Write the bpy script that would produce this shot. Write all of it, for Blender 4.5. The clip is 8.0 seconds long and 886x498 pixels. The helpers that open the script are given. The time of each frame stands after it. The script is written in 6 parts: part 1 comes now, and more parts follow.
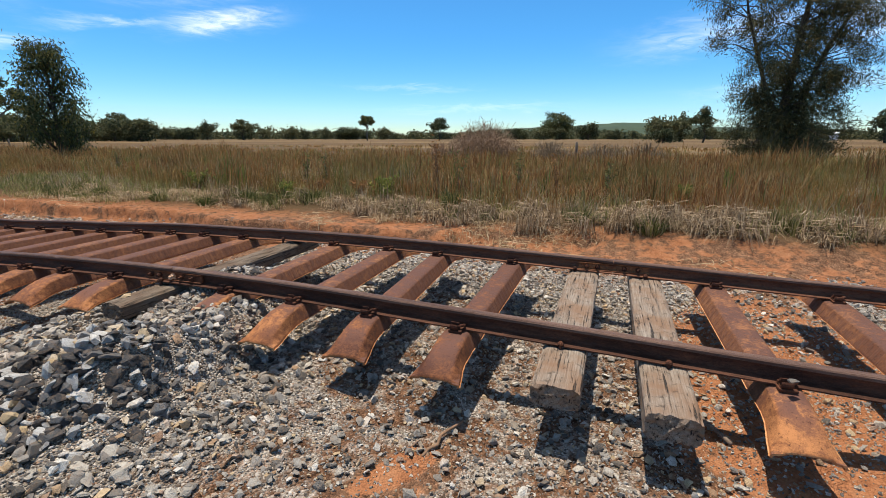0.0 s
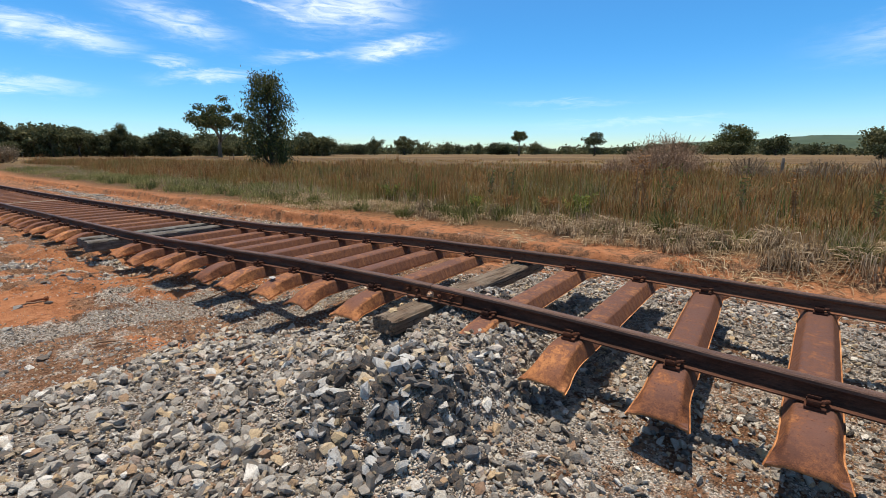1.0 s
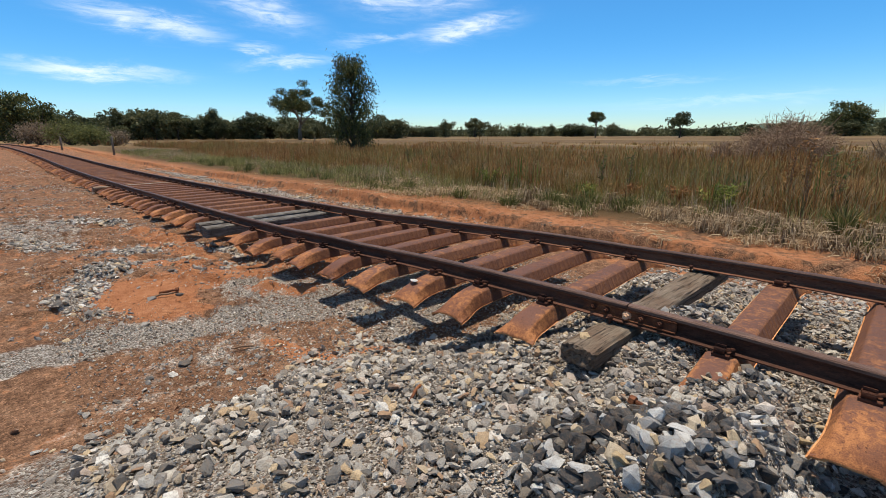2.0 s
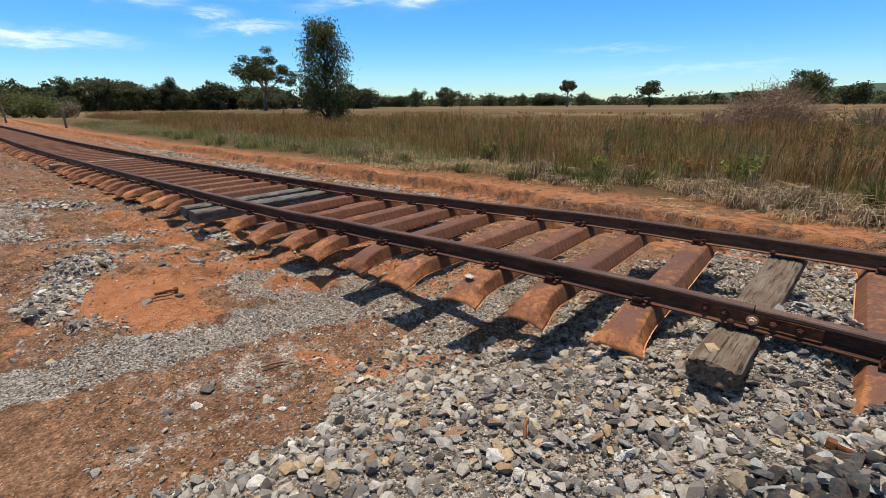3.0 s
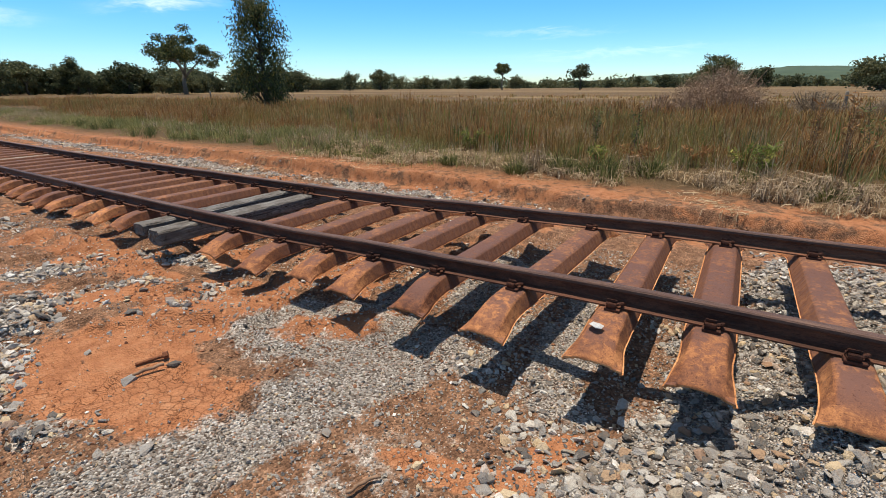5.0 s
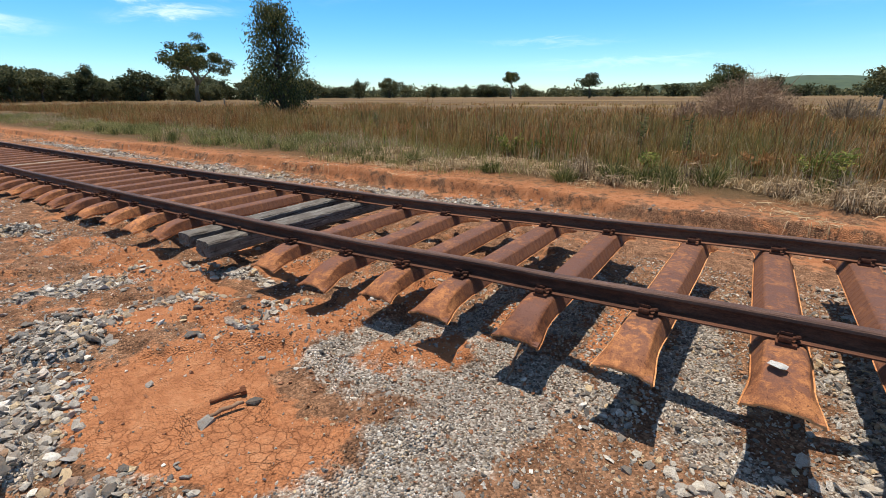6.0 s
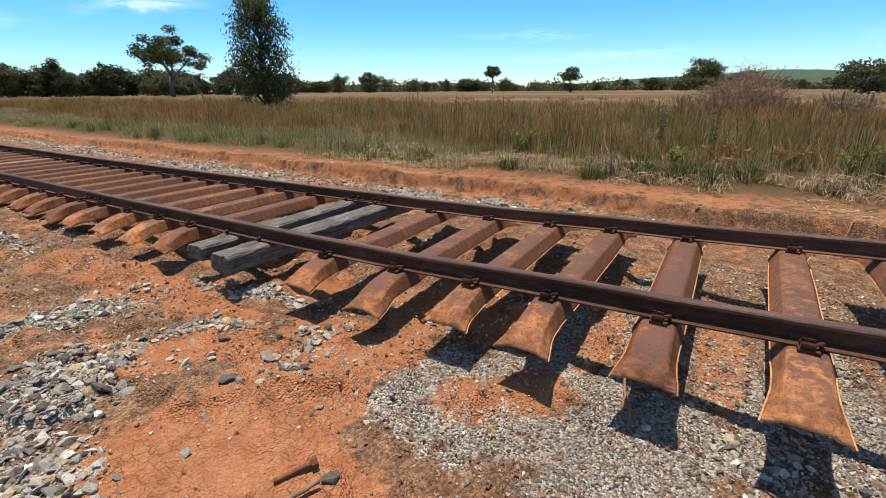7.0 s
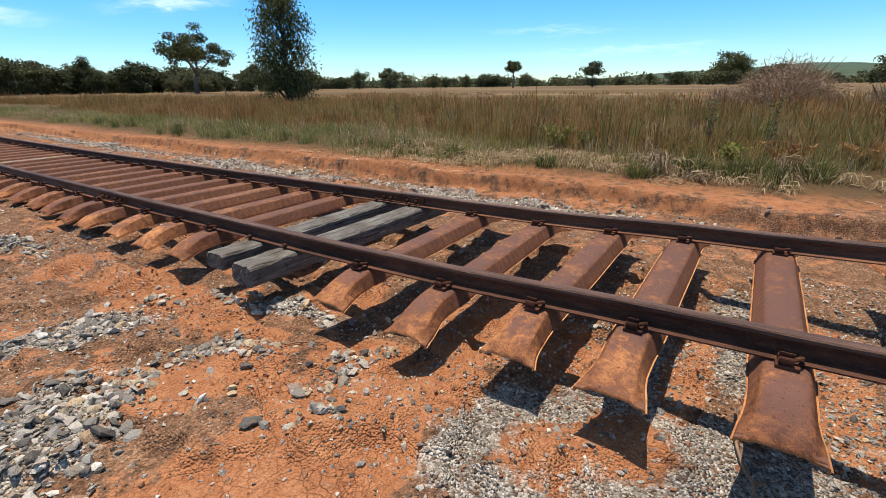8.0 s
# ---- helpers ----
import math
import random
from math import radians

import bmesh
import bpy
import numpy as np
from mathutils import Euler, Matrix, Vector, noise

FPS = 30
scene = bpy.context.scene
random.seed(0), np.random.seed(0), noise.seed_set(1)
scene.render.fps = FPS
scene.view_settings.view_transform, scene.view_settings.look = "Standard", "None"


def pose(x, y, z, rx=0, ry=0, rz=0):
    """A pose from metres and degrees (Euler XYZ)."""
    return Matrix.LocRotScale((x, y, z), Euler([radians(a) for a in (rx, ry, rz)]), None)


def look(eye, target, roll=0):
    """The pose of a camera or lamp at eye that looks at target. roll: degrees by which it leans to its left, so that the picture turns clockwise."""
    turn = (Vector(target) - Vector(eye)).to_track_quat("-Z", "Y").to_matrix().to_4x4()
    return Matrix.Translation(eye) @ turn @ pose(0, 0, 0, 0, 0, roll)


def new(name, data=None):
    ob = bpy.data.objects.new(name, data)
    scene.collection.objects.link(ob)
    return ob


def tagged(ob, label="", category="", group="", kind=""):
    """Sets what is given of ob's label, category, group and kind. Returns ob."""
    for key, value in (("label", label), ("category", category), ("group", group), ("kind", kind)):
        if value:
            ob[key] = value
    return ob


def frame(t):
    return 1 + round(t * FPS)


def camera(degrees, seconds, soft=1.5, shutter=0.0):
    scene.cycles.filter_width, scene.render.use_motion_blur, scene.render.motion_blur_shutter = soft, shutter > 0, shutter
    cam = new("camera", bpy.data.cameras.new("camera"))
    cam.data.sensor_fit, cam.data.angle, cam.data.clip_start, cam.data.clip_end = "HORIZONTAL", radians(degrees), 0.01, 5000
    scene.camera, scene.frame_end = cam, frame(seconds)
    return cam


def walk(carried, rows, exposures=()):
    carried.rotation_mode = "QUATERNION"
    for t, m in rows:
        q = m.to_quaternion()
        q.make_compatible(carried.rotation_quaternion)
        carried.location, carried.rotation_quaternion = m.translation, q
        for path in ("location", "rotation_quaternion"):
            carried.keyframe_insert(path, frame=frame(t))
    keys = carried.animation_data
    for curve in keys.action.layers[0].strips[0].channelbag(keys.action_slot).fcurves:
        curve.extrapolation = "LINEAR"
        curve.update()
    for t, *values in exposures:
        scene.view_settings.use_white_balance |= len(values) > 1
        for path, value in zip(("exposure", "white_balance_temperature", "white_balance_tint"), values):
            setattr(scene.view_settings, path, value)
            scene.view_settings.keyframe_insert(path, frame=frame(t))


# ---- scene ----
cam = camera(87.9, 8.0, 0.5)
PATH = [
    (0, (0.436, 0.494, 1.6), (-0.181, 2.338, 1.13), 0.0),
    (0.5, (-0.001, 0.485, 1.585), (-0.926, 2.206, 1.155), -0.1),
    (1, (-0.579, 0.423, 1.606), (-1.745, 1.997, 1.197), 0.0),
    (1.5, (-1.108, 0.426, 1.587), (-2.432, 1.861, 1.154), -0.1),
    (2, (-1.611, 0.43, 1.622), (-2.984, 1.803, 1.142), -0.2),
    (2.2, (-1.786, 0.412, 1.633), (-3.151, 1.779, 1.118), -0.3),
    (3.5, (-2.84, 0.419, 1.612), (-4.009, 1.916, 0.988), -0.3),
    (4, (-3.164, 0.413, 1.639), (-4.252, 1.962, 0.992), -0.3),
    (4.2, (-3.276, 0.45, 1.644), (-4.356, 1.995, 0.975), -0.7),
    (5.3, (-4.005, 0.544, 1.681), (-5.044, 2.122, 1.026), -0.3),
    (5.5, (-4.147, 0.536, 1.683), (-5.199, 2.111, 1.041), -0.3),
    (6, (-4.538, 0.535, 1.596), (-5.612, 2.099, 0.964), -0.3),
    (6.5, (-5.011, 0.604, 1.548), (-6.055, 2.187, 0.912), -0.3),
    (7, (-5.333, 0.662, 1.558), (-6.339, 2.262, 0.905), -0.4),
    (7.5, (-5.561, 0.807, 1.511), (-6.579, 2.393, 0.843), -0.5),
    (8, (-5.761, 0.934, 1.511), (-6.83, 2.486, 0.843), -0.7),
]
walk(cam, [(t, look(e, g, r)) for t, e, g, r in PATH], [(0.0, 0.24), (2.0, 0.10), (3.5, 0.17), (5.5, 0.36), (8.0, 0.38)])

# ---- world, sun, exposure ----
SUN = Vector((-0.14, 0.08, 0.985)).normalized()
SUN_EL = math.asin(SUN.z)
SUN_AZ = math.atan2(SUN.x, SUN.y)

world = bpy.data.worlds.new("sky")
scene.world = world
world.use_nodes = True


class Net:
    """Short way to write a node tree."""

    def __init__(self, tree):
        self.t = tree
        tree.nodes.clear()

    def n(self, kind, **kw):
        nd = self.t.nodes.new(kind)
        for k, v in kw.items():
            if k == "op":
                nd.operation = v
            elif k == "blend":
                nd.blend_type = v
            elif k == "dims":
                nd.noise_dimensions = v
            elif k == "feature":
                nd.feature = v
            elif k == "attr":
                nd.attribute_name = v
            elif k == "clamp":
                nd.use_clamp = v
        return nd

    def put(self, sock, v):
        if isinstance(v, bpy.types.NodeSocket):
            self.t.links.new(v, sock)
        elif v is not None:
            if hasattr(sock.default_value, "__len__") and len(sock.default_value) == 4 and len(v) == 3:
                v = (*v, 1)
            sock.default_value = v

    def math(self, op, a, b=0.0, c=None):
        nd = self.n("ShaderNodeMath", op=op)
        self.put(nd.inputs[0], a), self.put(nd.inputs[1], b)
        if c is not None:
            self.put(nd.inputs[2], c)
        return nd.outputs[0]

    def vmath(self, op, a, b=(0, 0, 0)):
        nd = self.n("ShaderNodeVectorMath", op=op)
        self.put(nd.inputs[0], a), self.put(nd.inputs[1], b)
        return nd.outputs[1] if op in ("DOT_PRODUCT", "LENGTH", "DISTANCE") else nd.outputs[0]

    def mix(self, f, a, b, blend="MIX"):
        nd = self.t.nodes.new("ShaderNodeMix")
        nd.data_type, nd.blend_type = "RGBA", blend
        self.put(nd.inputs[0], f), self.put(nd.inputs[6], a), self.put(nd.inputs[7], b)
        return nd.outputs[2]

    def ramp(self, v, stops):
        nd = self.t.nodes.new("ShaderNodeValToRGB")
        el = nd.color_ramp.elements
        while len(el) < len(stops):
            el.new(0.5)
        for e, (p, c) in zip(el, stops):
            e.position = p
            e.color = (c, c, c, 1) if isinstance(c, (int, float)) else (*c, 1)
        self.put(nd.inputs[0], v)
        return nd.outputs[0]

    def noise(self, vec, scale, detail=4, rough=0.55, dist=0.0):
        nd = self.t.nodes.new("ShaderNodeTexNoise")
        self.put(nd.inputs["Vector"], vec)
        nd.inputs["Scale"].default_value, nd.inputs["Detail"].default_value = scale, detail
        nd.inputs["Roughness"].default_value, nd.inputs["Distortion"].default_value = rough, dist
        return nd.outputs[0]

    def voronoi(self, vec, scale, feature="F1", rand=1.0):
        nd = self.n("ShaderNodeTexVoronoi", feature=feature)
        self.put(nd.inputs["Vector"], vec)
        nd.inputs["Scale"].default_value, nd.inputs["Randomness"].default_value = scale, rand
        return nd

    def scaled(self, vec, s):
        return self.vmath("MULTIPLY", vec, s)

    def bump(self, h, strength, dist, normal=None):
        nd = self.t.nodes.new("ShaderNodeBump")
        nd.inputs["Strength"].default_value, nd.inputs["Distance"].default_value = strength, dist
        self.put(nd.inputs["Height"], h)
        if normal:
            self.put(nd.inputs["Normal"], normal)
        return nd.outputs[0]


w = Net(world.node_tree)
sky = w.n("ShaderNodeTexSky")
sky.sky_type, sky.sun_disc = "NISHITA", False
sky.sun_elevation, sky.sun_rotation = SUN_EL, SUN_AZ
sky.altitude, sky.air_density, sky.dust_density, sky.ozone_density = 200, 1.0, 0.0, 3.0
way = w.n("ShaderNodeTexCoord").outputs["Generated"]
sep = w.n("ShaderNodeSeparateXYZ")
w.put(sep.inputs[0], way)
azim = w.math("ARCTAN2", sep.outputs[0], sep.outputs[1])
elev = w.math("ARCSINE", sep.outputs[2])
# thin high cloud: streaks of azimuth, elevation, half length, half height, slant (radians), strength
STREAKS = [
    (-1.315, 0.190, 0.105, 0.016, -0.10, 0.75), (-1.400, 0.105, 0.110, 0.012, -0.02, 0.75),
    (-1.130, 0.225, 0.085, 0.022, -0.22, 0.6), (-1.150, 0.163, 0.040, 0.010, -0.10, 0.5),
    (-1.085, 0.140, 0.080, 0.010, 0.10, 0.55), (-0.840, 0.270, 0.120, 0.034, 0.02, 0.8),
    (-0.740, 0.205, 0.090, 0.016, 0.16, 0.75), (-0.960, 0.262, 0.100, 0.009, -0.22, 0.6),
    (-0.900, 0.185, 0.100, 0.008, 0.08, 0.35), (0.190, 0.180, 0.140, 0.026, 0.10, 0.42),
    (0.470, 0.200, 0.130, 0.060, 0.05, 0.95), (0.330, 0.085, 0.160, 0.012, 0.04, 0.3),
    (-0.390, 0.100, 0.120, 0.006, 0.00, 0.16), (-0.250, 0.060, 0.160, 0.007, 0.03, 0.2),
    (1.4, 0.3, 0.5, 0.06, 0.05, 0.5), (2.6, 0.4, 0.4, 0.08, -0.05, 0.5), (-2.4, 0.35, 0.5, 0.07, 0.05, 0.5),
]
cloud = None
flow = w.noise(w.scaled(way, (9, 9, 40)), 1.0, 5, 0.65, 0.6)
wisp = w.ramp(w.noise(w.scaled(way, (14, 14, 75)), 1.0, 6, 0.6, 1.2), [(0.30, 0.0), (0.60, 1.0)])
wob = w.math("MULTIPLY", w.math("SUBTRACT", flow, 0.5), 0.06)
for a0, e0, la, he, slant, force in STREAKS:
    da = w.math("SUBTRACT", azim, a0)
    de = w.math("ADD", w.math("SUBTRACT", elev, w.math("MULTIPLY_ADD", da, slant, e0)), wob)
    q = w.math("ADD", w.math("POWER", w.math("ABSOLUTE", w.math("DIVIDE", da, la)), 2.5), w.math("POWER", w.math("ABSOLUTE", w.math("DIVIDE", de, he)), 2.0))
    g = w.math("MULTIPLY", w.math("EXPONENT", w.math("MULTIPLY", q, -1.2)), 0.88 * force)
    cloud = g if cloud is None else w.math("MAXIMUM", cloud, g)
cloud = w.math("MULTIPLY", cloud, w.math("MULTIPLY_ADD", wisp, 0.85, 0.15))
# sky graded by elevation: bluer low down, near neutral overhead so shadows turn less blue
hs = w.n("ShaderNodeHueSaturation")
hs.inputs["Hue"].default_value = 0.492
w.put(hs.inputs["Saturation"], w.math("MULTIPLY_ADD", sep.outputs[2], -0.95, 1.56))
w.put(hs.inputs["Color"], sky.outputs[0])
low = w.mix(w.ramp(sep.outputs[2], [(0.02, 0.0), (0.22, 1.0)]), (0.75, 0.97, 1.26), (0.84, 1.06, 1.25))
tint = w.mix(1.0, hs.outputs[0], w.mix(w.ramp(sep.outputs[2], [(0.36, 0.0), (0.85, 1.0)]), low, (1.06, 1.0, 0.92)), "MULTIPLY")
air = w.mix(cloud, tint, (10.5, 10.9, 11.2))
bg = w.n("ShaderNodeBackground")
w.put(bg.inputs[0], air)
bg.inputs[1].default_value = 0.112
w.put(w.n("ShaderNodeOutputWorld").inputs[0], bg.outputs[0])

sun_data = bpy.data.lights.new("sun", "SUN")
sun_data.energy, sun_data.angle, sun_data.color = 5.0, radians(0.53), (1.0, 0.91, 0.77)
sun = new("sun", sun_data)
sun.matrix_world = look(SUN * 50, (0, 0, 0))


# ---- materials ----
def material(name):
    m = bpy.data.materials.new(name)
    m.use_nodes = True
    k = Net(m.node_tree)
    b = k.n("ShaderNodeBsdfPrincipled")
    k.put(k.n("ShaderNodeOutputMaterial").inputs[0], b.outputs[0])
    b.inputs["Specular IOR Level"].default_value = 0.3
    return m, k, b


def finish(k, b, color, rough, normal=None, metal=0.0):
    k.put(b.inputs["Base Color"], color), k.put(b.inputs["Roughness"], rough)
    k.put(b.inputs["Metallic"], metal)
    if normal:
        k.put(b.inputs["Normal"], normal)


def place(k):
    return k.n("ShaderNodeNewGeometry").outputs["Position"]


def ground_material():
    m, k, b = material("ground")
    p = place(k)
    clay_w, grav_w, field_w = (k.n("ShaderNodeAttribute", attr=a).outputs["Fac"] for a in ("clay", "gravel", "field"))
    n1, n2, n3 = k.noise(p, 1.3, 5, 0.6), k.noise(p, 9, 5, 0.65), k.noise(p, 60, 4, 0.7)
    # red clay, cracked where it dried
    nz = k.t.nodes.new("ShaderNodeTexNoise")
    k.put(nz.inputs["Vector"], p)
    nz.inputs["Scale"].default_value = 14
    warp = k.vmath("ADD", p, k.scaled(nz.outputs[1], (0.09, 0.09, 0.09)))
    edge = k.voronoi(warp, 17, "DISTANCE_TO_EDGE").outputs[0]
    crack = k.ramp(edge, [(0.0, 0.0), (0.035, 0.55), (0.07, 1.0)])
    crack_zone = k.ramp(k.noise(p, 2.1, 3), [(0.38, 0.15), (0.62, 0.85)])
    crack = k.math("SUBTRACT", 1.0, k.math("MULTIPLY", k.math("SUBTRACT", 1.0, crack), crack_zone))
    clay = k.ramp(n2, [(0.25, (0.29, 0.112, 0.050)), (0.5, (0.43, 0.180, 0.083)), (0.78, (0.53, 0.265, 0.137))])
    clay = k.mix(k.math("MULTIPLY", n3, 0.30), clay, (0.34, 0.145, 0.070))
    clay = k.mix(crack, (0.235, 0.088, 0.040), clay)
    # brown silt
    silt = k.ramp(n2, [(0.3, (0.125, 0.064, 0.037)), (0.55, (0.235, 0.127, 0.074)), (0.75, (0.33, 0.20, 0.125))])
    # fine grey gravel and grit
    cells = k.voronoi(p, 85)
    sepc = k.n("ShaderNodeSeparateColor")
    k.put(sepc.inputs[0], cells.outputs["Color"])
    grit = k.ramp(sepc.outputs[0], [(0.0, (0.09, 0.075, 0.06)), (0.35, (0.34, 0.30, 0.255)), (0.7, (0.56, 0.505, 0.435)), (0.93, (0.84, 0.79, 0.72)), (1.0, (0.42, 0.21, 0.115))])
    silt = k.mix(0.8, silt, k.mix(1.0, silt, k.ramp(sepc.outputs[1], [(0.0, 0.45), (0.5, 1.0), (0.9, 1.5), (1.0, 2.2)]), "MULTIPLY"))
    grit = k.mix(0.20, grit, silt)
    mid = k.noise(p, 3.2, 5, 0.65)
    gm = k.math("MULTIPLY_ADD", k.math("SUBTRACT", n2, 0.5), 1.3, k.math("MULTIPLY_ADD", k.math("SUBTRACT", mid, 0.5), 1.2, grav_w))
    cm = k.math("MULTIPLY_ADD", k.math("SUBTRACT", n2, 0.5), 1.2, k.math("MULTIPLY_ADD", k.math("SUBTRACT", mid, 0.5), 1.8, clay_w))
    near = k.mix(k.ramp(cm, [(0.40, 0.0), (0.60, 1.0)]), silt, clay)
    near = k.mix(k.ramp(gm, [(0.42, 0.0), (0.66, 1.0)]), near, grit)
    # paddock: dry grass, bare brown earth, far stubble
    far_n = k.noise(k.scaled(p, (0.006, 0.03, 0.0)), 1.0, 5, 0.6)
    mid_n = k.noise(k.scaled(p, (0.25, 0.6, 0.0)), 1.0, 5, 0.65)
    paddock = k.ramp(far_n, [(0.32, (0.090, 0.058, 0.030)), (0.50, (0.125, 0.075, 0.040)), (0.575, (0.27, 0.185, 0.095)), (0.61, (0.11, 0.066, 0.035))])
    paddock = k.mix(k.math("MULTIPLY", mid_n, 0.5), paddock, (0.105, 0.080, 0.036))
    col = k.mix(field_w, near, paddock)
    hgt = k.math("MULTIPLY_ADD", n3, 0.35, k.math("MULTIPLY", n2, 0.5))
    hgt = k.math("ADD", hgt, k.math("MULTIPLY", k.math("MULTIPLY", crack, clay_w), 0.28))
    hgt = k.math("SUBTRACT", hgt, k.math("MULTIPLY", k.math("MULTIPLY", cells.outputs["Distance"], k.math("MAXIMUM", grav_w, 0.35)), 1.3))
    finish(k, b, col, 0.95, k.bump(hgt, 1.0, 0.035))
    b.inputs["Specular IOR Level"].default_value = 0.1
    return m


def stone_material(name, stops):
    m, k, b = material(name)
    geo = k.n("ShaderNodeNewGeometry")
    info = k.n("ShaderNodeObjectInfo").outputs["Random"]
    rnd = k.math("FRACT", k.math("ADD", geo.outputs["Random Per Island"], info))
    col = k.ramp(rnd, stops)
    n2, n3 = k.noise(geo.outputs["Position"], 45, 5, 0.7), k.noise(geo.outputs["Position"], 260, 3, 0.7)
    col = k.mix(k.ramp(n2, [(0.34, 0.45), (0.55, 0.0)]), col, (0.28, 0.18, 0.11))
    col = k.mix(k.ramp(n3, [(0.36, 0.4), (0.47, 0.0)]), col, (0.08, 0.075, 0.07))
    finish(k, b, col, 0.82, k.bump(k.math("ADD", n2, n3), 0.8, 0.010))
    return m


def rust_material(name, dark, mid, light, top=None, gloss=0.78, long_scale=(4, 4, 4), body=None):
    """Rusted steel with mottled scale; top: colour of worn upper faces."""
    m, k, b = material(name)
    geo = k.n("ShaderNodeNewGeometry")
    p = k.scaled(geo.outputs["Position"], long_scale)
    n1, n2, n3 = k.noise(p, 1.2, 5, 0.6), k.noise(p, 6, 6, 0.7, 0.6), k.noise(p, 45, 4, 0.7)
    v = k.math("MULTIPLY_ADD", n3, 0.35, k.math("MULTIPLY_ADD", n1, 0.5, k.math("MULTIPLY", n2, 0.45)))
    rnd = k.n("ShaderNodeObjectInfo").outputs["Random"]
    v = k.math("ADD", v, k.math("MULTIPLY", k.math("SUBTRACT", rnd, 0.5), 0.14))
    col = k.ramp(v, [(0.50, dark), (0.64, mid), (0.80, light)])
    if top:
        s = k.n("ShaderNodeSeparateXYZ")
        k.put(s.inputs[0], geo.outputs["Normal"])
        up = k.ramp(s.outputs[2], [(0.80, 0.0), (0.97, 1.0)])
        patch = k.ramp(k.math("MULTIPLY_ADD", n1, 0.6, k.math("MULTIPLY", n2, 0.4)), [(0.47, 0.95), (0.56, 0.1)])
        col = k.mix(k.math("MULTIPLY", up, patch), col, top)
    relief = k.math("MULTIPLY_ADD", n3, 0.8, n2)
    if body:
        # body: colour of the length between the spade ends
        o = k.n("ShaderNodeSeparateXYZ")
        k.put(o.inputs[0], k.n("ShaderNodeTexCoord").outputs["Object"])
        along = k.math("MULTIPLY_ADD", k.math("SUBTRACT", n2, 0.5), 0.30, k.math("ABSOLUTE", o.outputs[1]))
        end = k.ramp(along, [(0.80, 0.0), (0.99, 1.0)])
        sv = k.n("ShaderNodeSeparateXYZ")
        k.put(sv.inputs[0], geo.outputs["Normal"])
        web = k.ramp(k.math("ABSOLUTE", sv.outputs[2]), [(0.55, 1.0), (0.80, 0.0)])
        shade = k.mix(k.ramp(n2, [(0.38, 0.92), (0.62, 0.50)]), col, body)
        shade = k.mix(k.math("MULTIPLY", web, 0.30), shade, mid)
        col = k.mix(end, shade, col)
        marks = k.ramp(k.math("SINE", k.math("MULTIPLY", o.outputs[1], 88.0)), [(0.0, 0.0), (0.55, 1.0)])
        relief = k.math("ADD", relief, k.math("MULTIPLY", k.math("MULTIPLY", marks, web), k.math("SUBTRACT", 0.9, end)))
    spots = k.ramp(k.noise(p, 16, 3, 0.6), [(0.60, 0.0), (0.68, 0.75)])
    col = k.mix(spots, col, dark)
    finish(k, b, col, k.ramp(n2, [(0.3, gloss - 0.15), (0.7, gloss + 0.1)]), k.bump(relief, 0.55, 0.008))
    b.inputs["Specular IOR Level"].default_value = 0.14
    return m


def timber_material(name, pale, mid, deep, stain):
    m, k, b = material(name)
    tex = k.n("ShaderNodeTexCoord").outputs["Object"]
    fib = k.noise(k.scaled(tex, (120, 4.0, 120)), 1.0, 6, 0.7, 0.3)
    chk = k.ramp(k.noise(k.scaled(tex, (48, 2.2, 48)), 1.0, 5, 0.75, 0.5), [(0.38, 0.0), (0.44, 1.0)])
    cross = k.ramp(k.noise(k.scaled(tex, (14, 26, 14)), 1.0, 4, 0.6), [(0.34, 0.0), (0.42, 1.0)])
    blot = k.noise(tex, 3.5, 5, 0.6)
    col = k.ramp(fib, [(0.25, deep), (0.5, mid), (0.75, pale)])
    col = k.mix(k.ramp(blot, [(0.38, 0.0), (0.62, 0.85)]), col, stain)
    col = k.mix(k.math("MULTIPLY", chk, k.math("MULTIPLY_ADD", cross, 0.5, 0.5)), (0.04, 0.032, 0.026), col)
    hgt = k.math("MULTIPLY_ADD", chk, 0.8, k.math("MULTIPLY_ADD", cross, 0.25, k.math("MULTIPLY", fib, 0.5)))
    finish(k, b, col, 0.9, k.bump(hgt, 0.9, 0.01))
    return m


def plant_material(name, stops, soft=0.35, rough=0.7, patch_scale=0.35, mixin=None, each=0.0):
    """Blades and leaves: a colour for each island, some light through them; mixin: a second colour in patches."""
    m, k, b = material(name)
    geo = k.n("ShaderNodeNewGeometry")
    r = geo.outputs["Random Per Island"]
    pos = geo.outputs["Position"]
    v = k.math("MULTIPLY_ADD", k.math("SUBTRACT", k.noise(pos, patch_scale, 4, 0.6), 0.5), 0.9, r)
    if each:
        v = k.math("ADD", v, k.math("MULTIPLY", k.math("SUBTRACT", k.n("ShaderNodeObjectInfo").outputs["Random"], 0.5), each))
    col = k.ramp(v, stops)
    if mixin:
        col = k.mix(k.ramp(k.noise(pos, patch_scale * 0.6, 3, 0.6), [(0.45, 0.0), (0.65, 0.5)]), col, mixin)
    finish(k, b, col, rough)
    b.inputs["Specular IOR Level"].default_value = 0.15
    tr = k.n("ShaderNodeBsdfTranslucent")
    k.put(tr.inputs[0], col)
    mx = k.n("ShaderNodeMixShader")
    mx.inputs[0].default_value = soft
    k.put(mx.inputs[1], b.outputs[0]), k.put(mx.inputs[2], tr.outputs[0])
    for nd in k.t.nodes:
        if nd.type == "OUTPUT_MATERIAL":
            k.put(nd.inputs[0], mx.outputs[0])
    return m


